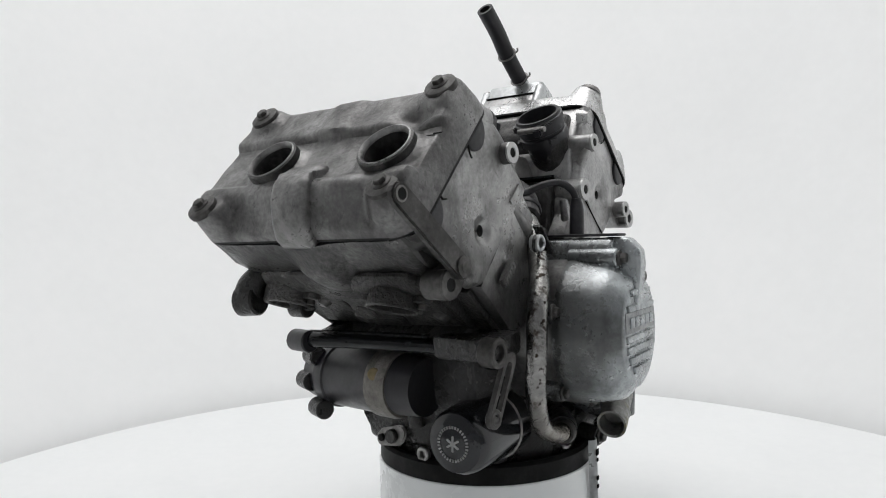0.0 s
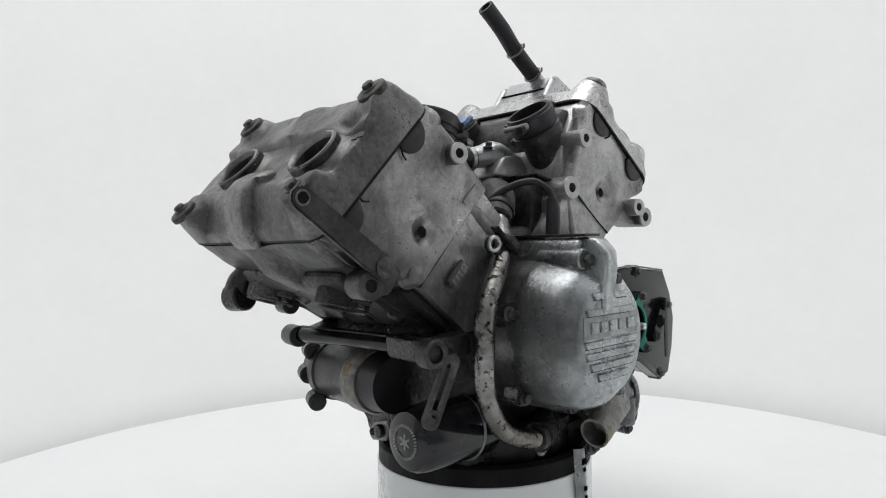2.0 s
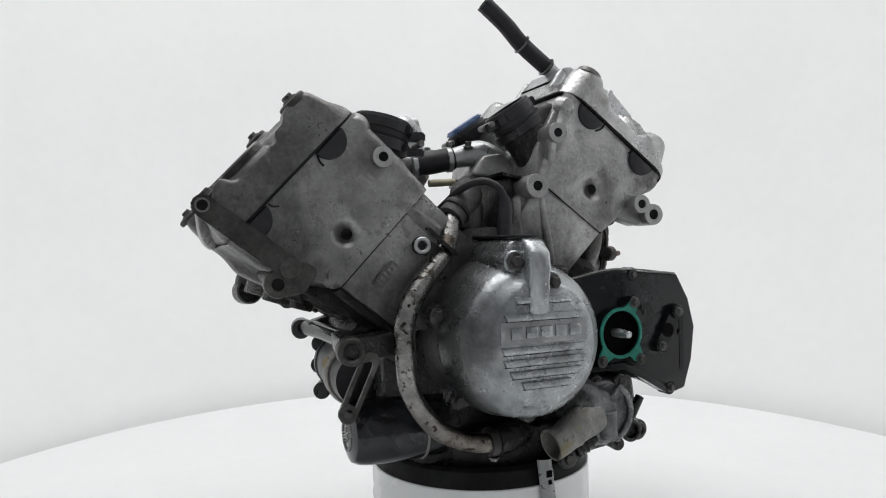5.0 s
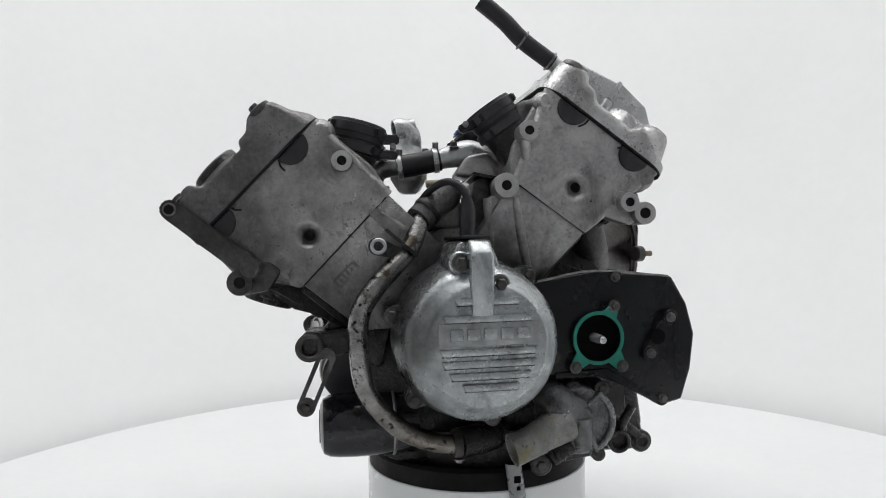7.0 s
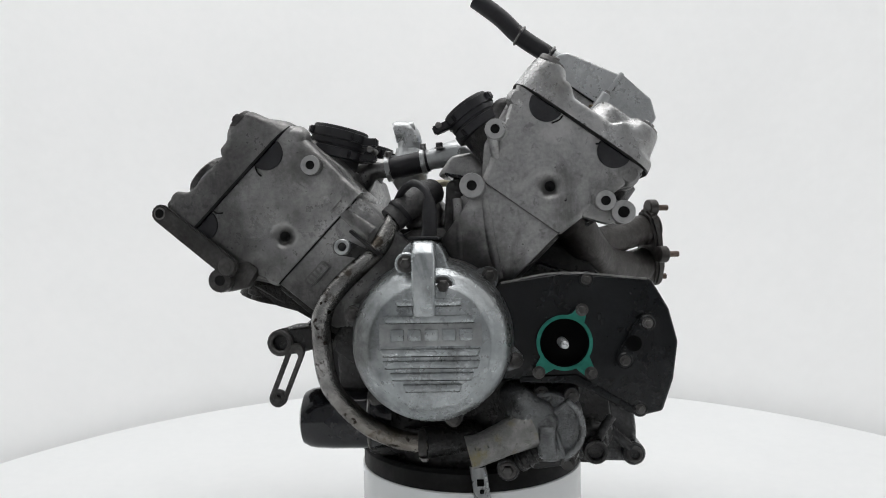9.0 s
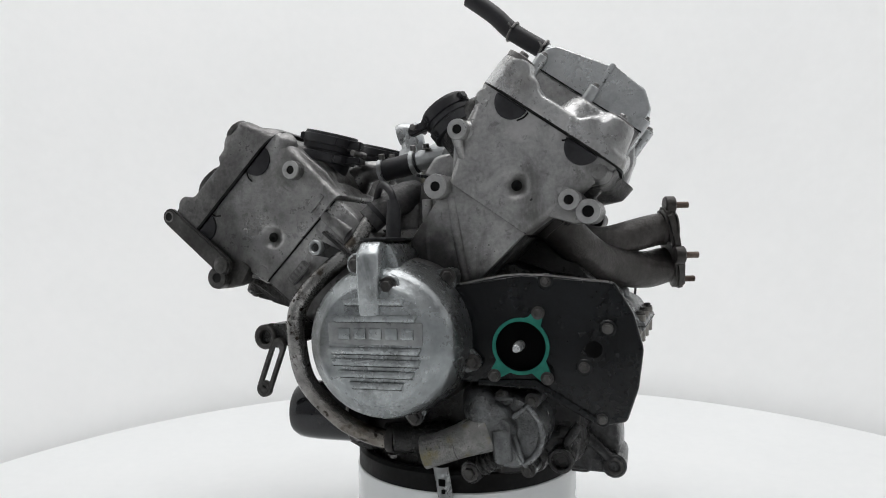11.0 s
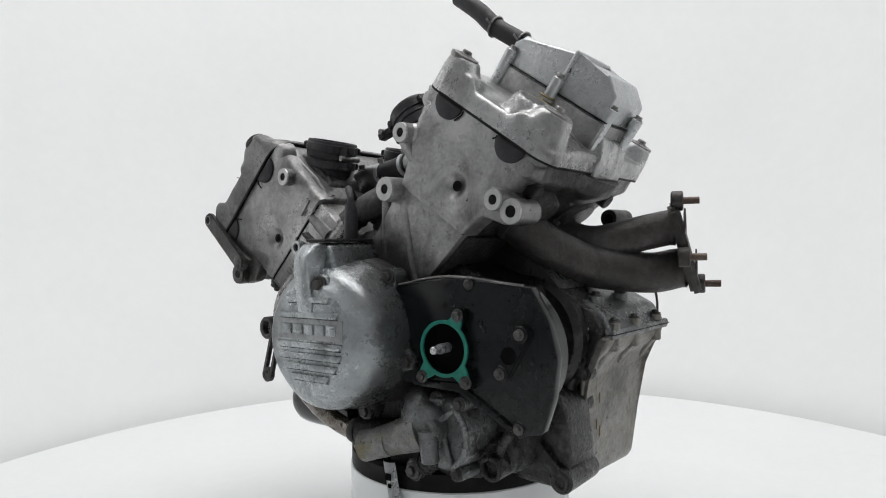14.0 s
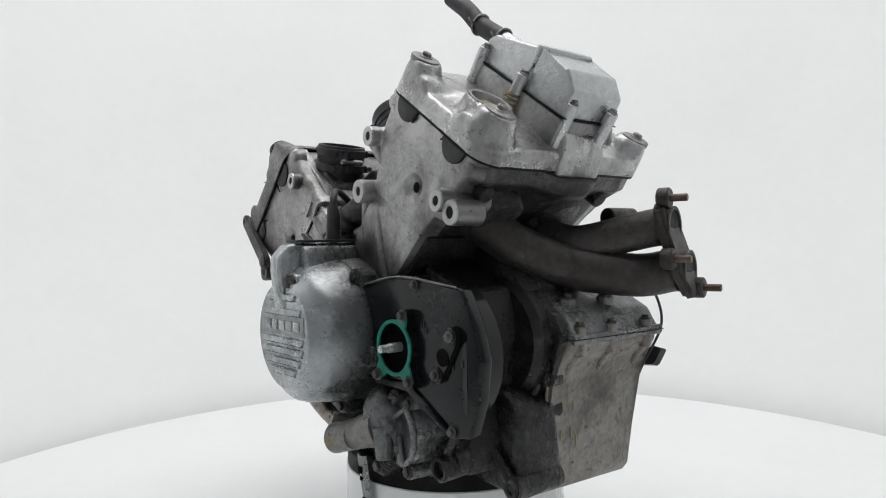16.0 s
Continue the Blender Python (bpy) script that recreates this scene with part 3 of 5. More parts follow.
def flank(at, h0, h1, y0, y1, reach, depth=0.03, nh=40, ny=72):
    """The cast flank of a head: a grid over height and length, pushed out to reach(h, y), its rim drawn in."""
    bm = bmesh.new()
    grid = []
    for i in range(nh + 1):
        row = []
        for j in range(ny + 1):
            s, t = i / nh, j / ny
            h, y = h0 + (h1 - h0) * s, y0 + (y1 - y0) * t
            e = min(1, min(s * nh / 4, t * ny / 5, (1 - t) * ny / 5))
            a = reach(h, y) - 0.01 * (1 - math.sqrt(max(0, 1 - (1 - e) ** 2))) + 0.0016 * noise.noise(Vector((h * 30, y * 30, 5)))
            row.append(bm.verts.new(at(a, h, y)))
        grid.append(row)
    for i in range(nh):
        for j in range(ny):
            bm.faces.new((grid[i][j], grid[i + 1][j], grid[i + 1][j + 1], grid[i][j + 1]))
    ring = [(i, 0) for i in range(nh)] + [(nh, j) for j in range(ny)] + [(i, ny) for i in range(nh, 0, -1)] + [(0, j) for j in range(ny, 0, -1)]
    skirt = [bm.verts.new(at(reach(h0 + (h1 - h0) * i / nh, y0 + (y1 - y0) * j / ny) - depth, h0 + (h1 - h0) * i / nh, y0 + (y1 - y0) * j / ny)) for i, j in ring]
    for q in range(len(ring)):
        k = (q + 1) % len(ring)
        bm.faces.new((grid[ring[q][0]][ring[q][1]], grid[ring[k][0]][ring[k][1]], skirt[k], skirt[q]))
    return bm


def front_reach(h, y):
    return float(np.interp(h, (0.12, 0.163, 0.2, 0.24), (0.186, 0.209, 0.2205, 0.226))) + 0.016 * smooth(h, 0.12, 0.17) * (1 - 0.6 * smooth(h, 0.19, 0.24)) * math.exp(-((y + 0.043) / 0.032) ** 4)


def rear_reach(h, y):
    return float(np.interp(h, (0.085, 0.165, 0.19, 0.21), (0.1125, 0.1325, 0.1535, 0.1545))) + 0.02 * smooth(h, 0.1, 0.19) * math.exp(-((y + 0.015) / 0.042) ** 4)


def bank(at, name, gasket, a0, a1, y0, y1, head, joint, cyl, alu, cover_height, grid, label, alu_cover):
    n = (at(0, 1, 0) - at(0, 0, 0)).normalized()
    cover = part(name + "_cover", relief(at, a0, a1, y0, y1, gasket + 0.002, cover_height, 0.03, *grid), alu_cover, engine, label)
    part("cover_gasket", round_sheet(at, a0, a1, y0, y1, gasket - 0.0006, gasket + 0.0026, 0.03), SEAL_HOLE, engine, "black rubber gasket")
    body = part("cylinder_head", prism(head, y0 + 0.018, y1 - 0.012, at, 0.004, 3), alu, engine, "cast aluminium cylinder head")
    part("cylinder_block", prism(cyl, y0 + 0.0065, y1 - 0.02, at, 0.0025, 2), alu, engine, "cast aluminium cylinder block")
    lo = min(p[0] for p in cyl)
    hi = max(p[0] for p in cyl)
    part("joint_line", prism([(lo + 0.004, joint - 0.0008), (hi + 0.001, joint - 0.0008), (hi + 0.001, joint + 0.0008), (lo + 0.004, joint + 0.0008)], y0 + 0.0054, y1 - 0.012, at, 0.0008), SEAL_HOLE, engine)
    return cover, body, n


front_cover, front_head, FN = bank(
    F, "front_valve", 0.243, 0.018, 0.226, -0.192, 0.116,
    [(0.024, 0.12), (0.016, 0.16), (0.022, 0.243), (0.222, 0.243), (0.216, 0.2), (0.205, 0.165), (0.18, 0.12)], 0.119,
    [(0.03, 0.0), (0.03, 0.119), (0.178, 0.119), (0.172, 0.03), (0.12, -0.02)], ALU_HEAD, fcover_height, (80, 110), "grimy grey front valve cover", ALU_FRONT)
rear_cover, rear_head, RN = bank(
    R, "rear_valve", 0.212, -0.042, 0.158, -0.168, 0.124,
    [(-0.006, 0.09), (-0.03, 0.13), (-0.038, 0.212), (0.149, 0.212), (0.15, 0.19), (0.127, 0.165), (0.11, 0.09)], 0.0905,
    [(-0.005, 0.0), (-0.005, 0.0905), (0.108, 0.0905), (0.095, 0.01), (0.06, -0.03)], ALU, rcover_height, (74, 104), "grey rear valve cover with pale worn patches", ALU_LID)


def bank_details():
    # bolts with rubber washers in the covers
    for a, y, h in ((0.062, -0.172, 0.297), (0.066, 0.083, 0.297), (0.211, 0.085, 0.286), (0.2, -0.165, 0.288)):
        p = F(a, h, y)
        part("washer", lathe(p, FN, [(-0.004, 0.0175), (0.0, 0.018), (0.003, 0.0172), (0.0045, 0.013)], 28), BOLT_DARK, front_cover, "dished steel washer")
        bolt("cover_bolt", p + FN * 0.0035, FN, 0.0085, front_cover, height=0.009)
    for a, y, h in ((-0.018, -0.146, 0.260), (0.122, -0.136, 0.261), (0.131, 0.107, 0.256), (-0.018, 0.095, 0.260)):
        p = R(a, h, y)
        part("washer", lathe(p, RN, [(-0.004, 0.0175), (0.0, 0.018), (0.002, 0.0175), (0.003, 0.012)], 28), STEEL, rear_cover)
        bolt("cover_bolt", p + RN * 0.002, RN, 0.0075, rear_cover, STEEL, height=0.008)
    # spark plug wells
    for a, y in ((0.146, -0.142), (0.148, 0.015)):
        p = F(a, 0.291, y)
        # the well's shade is put into its dark alloy and black floor
        part("plug_well", lathe(p, FN, [(-0.07, 0.024), (-0.004, 0.025), (0.002, 0.0262), (0.0045, 0.0285), (0.003, 0.0315), (-0.012, 0.0325)], 40, cap=False), ALU_FLANK, front_cover, "raised spark plug well")
        part("well_rim", lathe(p, FN, [(-0.001, 0.0252), (0.0028, 0.0258), (0.0053, 0.028), (0.005, 0.0292), (0.002, 0.0302)], 40, cap=False), ALU_HEAD, front_cover, "bright machined well rim")
        part("well_floor", rod(p - FN * 0.06, p - FN * 0.05, 0.024), SEAL_HOLE, front_cover)
    for a, y in ((0.085, -0.12), (0.09, 0.06)):
        p = R(a, 0.259, y)
        part("plug_well", lathe(p, RN, [(-0.05, 0.0215), (-0.001, 0.0225), (0.001, 0.0235), (0.001, 0.0265), (-0.004, 0.028)], 40, cap=False), ALU, rear_cover, "raised spark plug well")
        part("spark_plug", rod(p - RN * 0.05, p - RN * 0.004, 0.013, 0.012), BRASS, rear_cover, "rusty spark plug")
    # half-moon plugs at the cam ends
    for at, gas, pts, y in ((F, 0.243, (0.068, 0.19), -0.1905), (R, 0.212, (0.006, 0.106), -0.1665)):
        for a in pts:
            own = [(a + 0.0215 * math.cos(t), gas - 0.001 - 0.022 * math.sin(t)) for t in np.linspace(0, math.pi, 15)]
            part("half_moon_plug", prism(own, y, y + 0.03, at, 0.002), RUBBER, front_head if at is F else rear_head, "dark rubber half-moon plug")
            part("cam_boss", prism([(a + 0.0225 * math.cos(t), gas + 0.003 + 0.021 * math.sin(t)) for t in np.linspace(0, math.pi, 15)], y + 0.0005, y + 0.03, at, 0.004),
                 ALU_FRONT if at is F else ALU, front_cover if at is F else rear_cover)
    # bores in the sides of the heads
    for at, a, h, y, own, alu in ((F, 0.1305, 0.155, -0.1875, front_head, ALU_FRONT), (R, 0.066, 0.131, -0.1635, rear_head, ALU)):
        c = at(a, h, y)
        # the bore's shade is painted on a shallow black cone
        part("side_bore", lathe(c + Vector((0, 0.0075, 0)), (0.1, -1, 0), [(-0.003, 0.0), (0.001, 0.006), (0.0015, 0.0066)], 28, cap=False), SEAL_HOLE, own, "dark countersunk bore")
    # the rounded side faces of the two heads
    def side_shell(at, corners, y, feats, own, mat, ns=64, nt=52):
        bm = bmesh.new()
        grid = []
        for i in range(ns + 1):
            row = []
            for j in range(nt + 1):
                s, t = i / ns, j / nt
                p = [(1 - s) * (1 - t) * corners[0][k] + s * (1 - t) * corners[1][k] + s * t * corners[2][k] + (1 - s) * t * corners[3][k] for k in (0, 1)]
                edge = min(s, 1 - s) * 14
                d = 0.0075 * math.sqrt(max(0, 1 - (1 - min(1, edge)) ** 2)) - 0.001
                for fa, fh, r, amp in feats:
                    q = ((p[0] - fa) ** 2 + (p[1] - fh) ** 2) / (r * r)
                    d += amp * math.exp(-q * q)
                d += 0.0021 * noise.noise(Vector((p[0] * 17, p[1] * 17, y))) * min(1, edge)
                row.append(bm.verts.new(at(p[0], p[1], y - d)))
            grid.append(row)
        for i in range(ns):
            for j in range(nt):
                bm.faces.new((grid[i][j], grid[i + 1][j], grid[i + 1][j + 1], grid[i][j + 1]))
        ring = [grid[i][0] for i in range(ns)] + [grid[ns][j] for j in range(nt)] + [grid[i][nt] for i in range(ns, 0, -1)] + [grid[0][j] for j in range(nt, 0, -1)]
        skirt = [bm.verts.new(v.co + Vector((0.0015, 0.018, 0))) for v in ring]
        for i in range(len(ring)):
            k = (i + 1) % len(ring)
            bm.faces.new((ring[i], ring[k], skirt[k], skirt[i]))
        return part("head_side", bm, mat, own)
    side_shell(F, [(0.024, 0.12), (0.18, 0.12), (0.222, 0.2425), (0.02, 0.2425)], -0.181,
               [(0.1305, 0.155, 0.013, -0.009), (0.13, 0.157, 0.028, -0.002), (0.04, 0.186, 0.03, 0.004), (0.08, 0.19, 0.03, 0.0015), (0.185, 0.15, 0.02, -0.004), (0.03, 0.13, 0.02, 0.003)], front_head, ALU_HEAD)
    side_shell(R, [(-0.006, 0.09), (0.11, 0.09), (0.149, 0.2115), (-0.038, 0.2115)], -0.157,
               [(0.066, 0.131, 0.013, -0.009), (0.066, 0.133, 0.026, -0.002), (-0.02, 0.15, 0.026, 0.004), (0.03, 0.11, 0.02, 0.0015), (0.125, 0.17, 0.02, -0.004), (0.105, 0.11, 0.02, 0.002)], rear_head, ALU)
    # smears of sealer beside the half-moons
    for at, y, pts in ((F, -0.1895, ((0.088, 0.241, 0.093, 0.226), (0.208, 0.24, 0.214, 0.23), (0.166, 0.241, 0.16, 0.231))), (R, -0.1655, ((0.03, 0.21, 0.024, 0.195), (0.085, 0.21, 0.082, 0.204)))):
        for a, h, b, g in pts:
            part("sealer_smear", sweep([at(a, h, y), at((a + b) / 2 + 0.002, (h + g) / 2, y), at(b, g, y + 0.0005)], 0.0011, 6, 4), SEAL_HOLE, front_head if at is F else rear_head)
    # front mounting lugs with bores, and their webs
    def lug(p, length, r, bore, own, mat, web=None, back=0.006):
        pale = mat if mat is BOLT_DARK else ALU_LUG
        q = Vector(p) + Vector((0, length, 0))
        part("lug", rod(q, p, r), mat, own)
        part("lug_face", lathe(p, (0, -1, 0), [(-0.001, r * 0.98), (0.0012, r * 0.95), (0.0012, bore), (-0.0004, bore * 0.92), (-0.0004, 0)], 28, cap=False), pale, own, "machined lug face")
        # black disc painting the shade in the lug's bore
        part("lug_hole", lathe(Vector(p) + Vector((0, -0.0002, 0)), (0, -1, 0), [(0, bore * 0.95), (0.0003, 0)], 20, cap=False), SEAL_HOLE, own)
        if web:
            part("lug_web", prism(web[0], p[1] + back, p[1] + length, web[1], 0.004), mat, own)
    lug((-0.1615, -0.199, 0.0995), 0.06, 0.0125, 0.0058, front_head, ALU_FRONT, ([(0.03, 0.175), (0.03, 0.2), (0.06, 0.2), (0.09, 0.16), (0.05, 0.135)], F), 0.022)
    lug((0.066, -0.187, 0.136), 0.05, 0.0128, 0.006, rear_head, ALU)
    part("lug_arm", rod((0.067, -0.172, 0.136), (0.088, -0.12, 0.13), 0.0128, 0.026), ALU, rear_head)
    part("lug_arm", sweep([(0.062, -0.178, 0.128), (0.066, -0.165, 0.105), (0.075, -0.155, 0.085)], 0.0065), ALU, rear_head)
    lug((0.0365, -0.187, 0.069), 0.1, 0.0155, 0.0065, rear_head, ALU)
    lug((0.1955, -0.174, 0.047), 0.07, 0.0125, 0.006, rear_head, ALU)
    lug((0.2165, -0.170, 0.033), 0.04, 0.0145, 0.0072, rear_head, ALU, ([(0.16, 0.07), (0.2, 0.06), (0.228, 0.03), (0.2, 0.018), (0.15, 0.035)], side), 0.012)
    lug((0.181, 0.118, 0.031), 0.05, 0.013, 0.007, rear_head, BOLT_DARK)
    lug((-0.281, -0.202, -0.041), 0.028, 0.0155, 0.007, front_head, BOLT_DARK, ([(-0.292, -0.03), (-0.255, -0.012), (-0.235, -0.028), (-0.25, -0.052), (-0.28, -0.057)], side), 0.01)
    # ribs of the rear cylinder and the pillar under its lug
    part("pillar", prism([(0.018, 0.06), (0.05, 0.06), (0.062, -0.04), (0.02, -0.045)], -0.163, -0.11, bevel=0.006), ALU, rear_head)
    for x0, x1 in ((0.016, 0.02), (0.05, 0.066)):
        part("rib", sweep([(x0, -0.165, 0.055), ((x0 + x1) / 2, -0.168, 0.0), (x1, -0.165, -0.045)], 0.006), ALU, rear_head)
    part("rib", sweep([(0.07, -0.158, 0.06), (0.085, -0.157, 0.0), (0.095, -0.15, -0.03)], 0.006), ALU, rear_head)
    # a flange strip under the front cover's top edge, and the port faces
    part("intake_shoulder", prism([(0.016, 0.14), (0.008, 0.18), (0.012, 0.215), (0.03, 0.232), (0.04, 0.14)], -0.16, 0.08, F, 0.01, 3), ALU_FRONT, front_head)
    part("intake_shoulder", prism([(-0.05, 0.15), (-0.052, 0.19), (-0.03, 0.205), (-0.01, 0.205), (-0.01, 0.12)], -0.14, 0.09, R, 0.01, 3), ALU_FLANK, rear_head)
    for y in (-0.105, 0.055):
        p, q = F(0.19, 0.155, y), F(0.229, 0.136, y)
        d = (q - p).normalized()
        part("exhaust_port", pipe(p, q, 0.031, 0.006, deep=0.02), GREASE, front_head, "sooty open exhaust port")
        # black disc painting the shade down the port
        part("port_hollow", lathe(q - d * 0.019, d, [(0, 0.0245), (0.0005, 0)], 28, cap=False), HOLE_SHADE, front_head)
        for t in (-0.036, 0.036):
            part("stud_boss", rod(F(0.18, 0.16, y + t), F(0.222, 0.14, y + t), 0.0125, 0.0105), GREASE, front_head)
            part("exhaust_stud", rod(F(0.2, 0.15, y + t), F(0.227, 0.137, y + t), 0.0048), BOLT_DARK, front_head)
    for a, h, y, r in ((0.214, 0.172, -0.035, 0.017), (0.206, 0.15, -0.02, 0.013), (0.21, 0.165, -0.155, 0.012), (0.196, 0.118, -0.06, 0.015), (0.197, 0.115, 0.03, 0.013), (0.19, 0.085, -0.13, 0.012), (0.188, 0.075, -0.01, 0.016)):
        part("casting_boss", lathe(F(a - 0.02, h + 0.004, y), F(1, -0.25, 0.2) - F(0, 0, 0), [(0, r * 1.5), (0.014, r * 1.2), (0.026, r), (0.031, r * 0.7), (0.032, 0)], 20, cap=False), ALU_FLANK, front_head)
    for y in (-0.15, -0.075, 0.0, 0.07):
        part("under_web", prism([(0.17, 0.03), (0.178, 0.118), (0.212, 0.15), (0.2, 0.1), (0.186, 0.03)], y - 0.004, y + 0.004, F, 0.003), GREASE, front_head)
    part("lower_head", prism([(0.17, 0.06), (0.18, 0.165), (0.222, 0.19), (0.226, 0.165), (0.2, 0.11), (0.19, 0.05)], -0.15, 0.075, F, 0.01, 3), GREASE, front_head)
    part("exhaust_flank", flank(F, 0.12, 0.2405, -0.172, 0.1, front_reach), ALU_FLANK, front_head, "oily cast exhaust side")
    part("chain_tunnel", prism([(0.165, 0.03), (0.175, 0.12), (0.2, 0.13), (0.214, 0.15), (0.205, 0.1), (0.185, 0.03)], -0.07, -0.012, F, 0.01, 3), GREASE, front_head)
    part("cover_rib", prism([(0.15, 0.28), (0.16, 0.291), (0.178, 0.296), (0.192, 0.2985), (0.21, 0.289), (0.228, 0.268), (0.2355, 0.254), (0.2345, 0.238), (0.2, 0.238)], -0.068, -0.02, F, 0.009, 4), ALU_FRONT, front_cover)
    part("cover_rib", prism([(0.13, 0.262), (0.148, 0.255), (0.158, 0.235), (0.164, 0.217), (0.164, 0.208), (0.13, 0.208)], -0.05, 0.024, R, 0.007, 3), ALU_LID, rear_cover)
    part("casting_boss", rod(F(0.19, 0.1, -0.03), F(0.208, 0.098, -0.03), 0.014), GREASE, front_head)
    for i, (a, y) in enumerate(((0.118, -0.185), (0.121, -0.178))):
        part("scribe_mark", slab([(-0.0006, -0.005), (0.0006, -0.005), (0.0006, 0.005), (-0.0006, 0.005)], F(a, 0.243 + 0.002 + fcover_height(a, y) + 0.0004, y), F(1, 0, 0.6 - i) - F(0, 0, 0), F(0, 0, 1) - F(0, 0, 0), 0.0008, 0), SEAL_HOLE, front_cover)
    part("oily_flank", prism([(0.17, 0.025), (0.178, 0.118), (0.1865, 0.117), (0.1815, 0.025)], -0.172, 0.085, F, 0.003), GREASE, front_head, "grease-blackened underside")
    # a raised cast plate on the cylinder, its marks too worn to read
    w = (F(0, 1, 0) - F(0, 0, 0)).normalized()
    v = (F(1, 0, 0) - F(0, 0, 0)).normalized()
    c = Vector((-0.1590, -0.1885, -0.0352))
    plate = part("cast_plate", slab([(-0.0175, -0.0065), (0.0175, -0.0065), (0.0175, 0.0065), (-0.0175, 0.0065)], c, v, w, 0.008, 0.0015), ALU_FRONT, front_head, "raised cast plate")
    for i in range(5):
        part("cast_mark", slab([(-0.0016, -0.004), (0.0016, -0.004), (0.0016, 0.004), (-0.0016, 0.004)], c + v * (0.0062 * i - 0.0125) + Vector((0, -0.0042, 0)), v, w, 0.0014, 0.0004), ALU_HEAD, plate)
    # low cast shoulders and bosses on the two head sides
    for at, own, mat, y, pts in ((F, front_head, ALU_HEAD, -0.184, ((0.03, 0.228, 0.014), (0.204, 0.226, 0.012), (0.045, 0.128, 0.012), (0.172, 0.132, 0.013))),
                                 (R, rear_head, ALU, -0.16, ((-0.026, 0.198, 0.012), (0.137, 0.198, 0.012), (0.006, 0.1, 0.011), (0.1, 0.1, 0.011)))):
        for a, h, r in pts:
            part("casting_boss", lathe(at(a, h, y + 0.012), (0.1, -1, 0), [(0, r * 1.3), (0.009, r * 1.05), (0.0145, r * 0.8), (0.0165, r * 0.4), (0.0168, 0)], 24, cap=False), mat, own)


bank_details()


def breather_box():
    box = part("breather_box", prism([(-0.022, 0.25), (-0.024, 0.3), (-0.014, 0.31), (0.062, 0.325), (0.068, 0.323), (0.115, 0.322), (0.137, 0.304), (0.14, 0.245)], -0.058, 0.032, R, 0.006, 3), ALU_PALE, engine, "pale alloy breather box on the rear valve cover")
    part("box_skirt", prism([(-0.026, 0.225), (-0.026, 0.272), (0.143, 0.272), (0.143, 0.225)], -0.062, 0.036, R, 0.005), ALU, box)
    part("box_seam", prism([(-0.0264, 0.2722), (-0.0264, 0.2736), (0.1434, 0.2736), (0.1434, 0.2722)], -0.0624, 0.0364, R, 0.0004), SEAL_HOLE, box)
    part("box_rib", prism([(0.06, 0.272), (0.06, 0.3285), (0.068, 0.3285), (0.068, 0.272)], -0.0605, 0.0345, R, 0.003), ALU_PALE, box)
    for a, y in ((-0.02, -0.06), (0.062, -0.064), (0.138, -0.05), (0.145, 0.015), (0.1, 0.04), (-0.02, 0.036)):
        part("screw_post", rod(R(a, 0.23, y), R(a, 0.29, y), 0.0078), ALU_PALE, box)
        bolt("screw", R(a, 0.29, y), RN, 0.0055, box, STEEL)
    for i in range(4):
        part("spring_coil", lathe(R(0.062, 0.246 + 0.006 * i, -0.0665), RN, [(-0.0015, 0.0095), (0, 0.0105), (0.0015, 0.0095)], 20), BRASS, box)
    return box


breather_box()


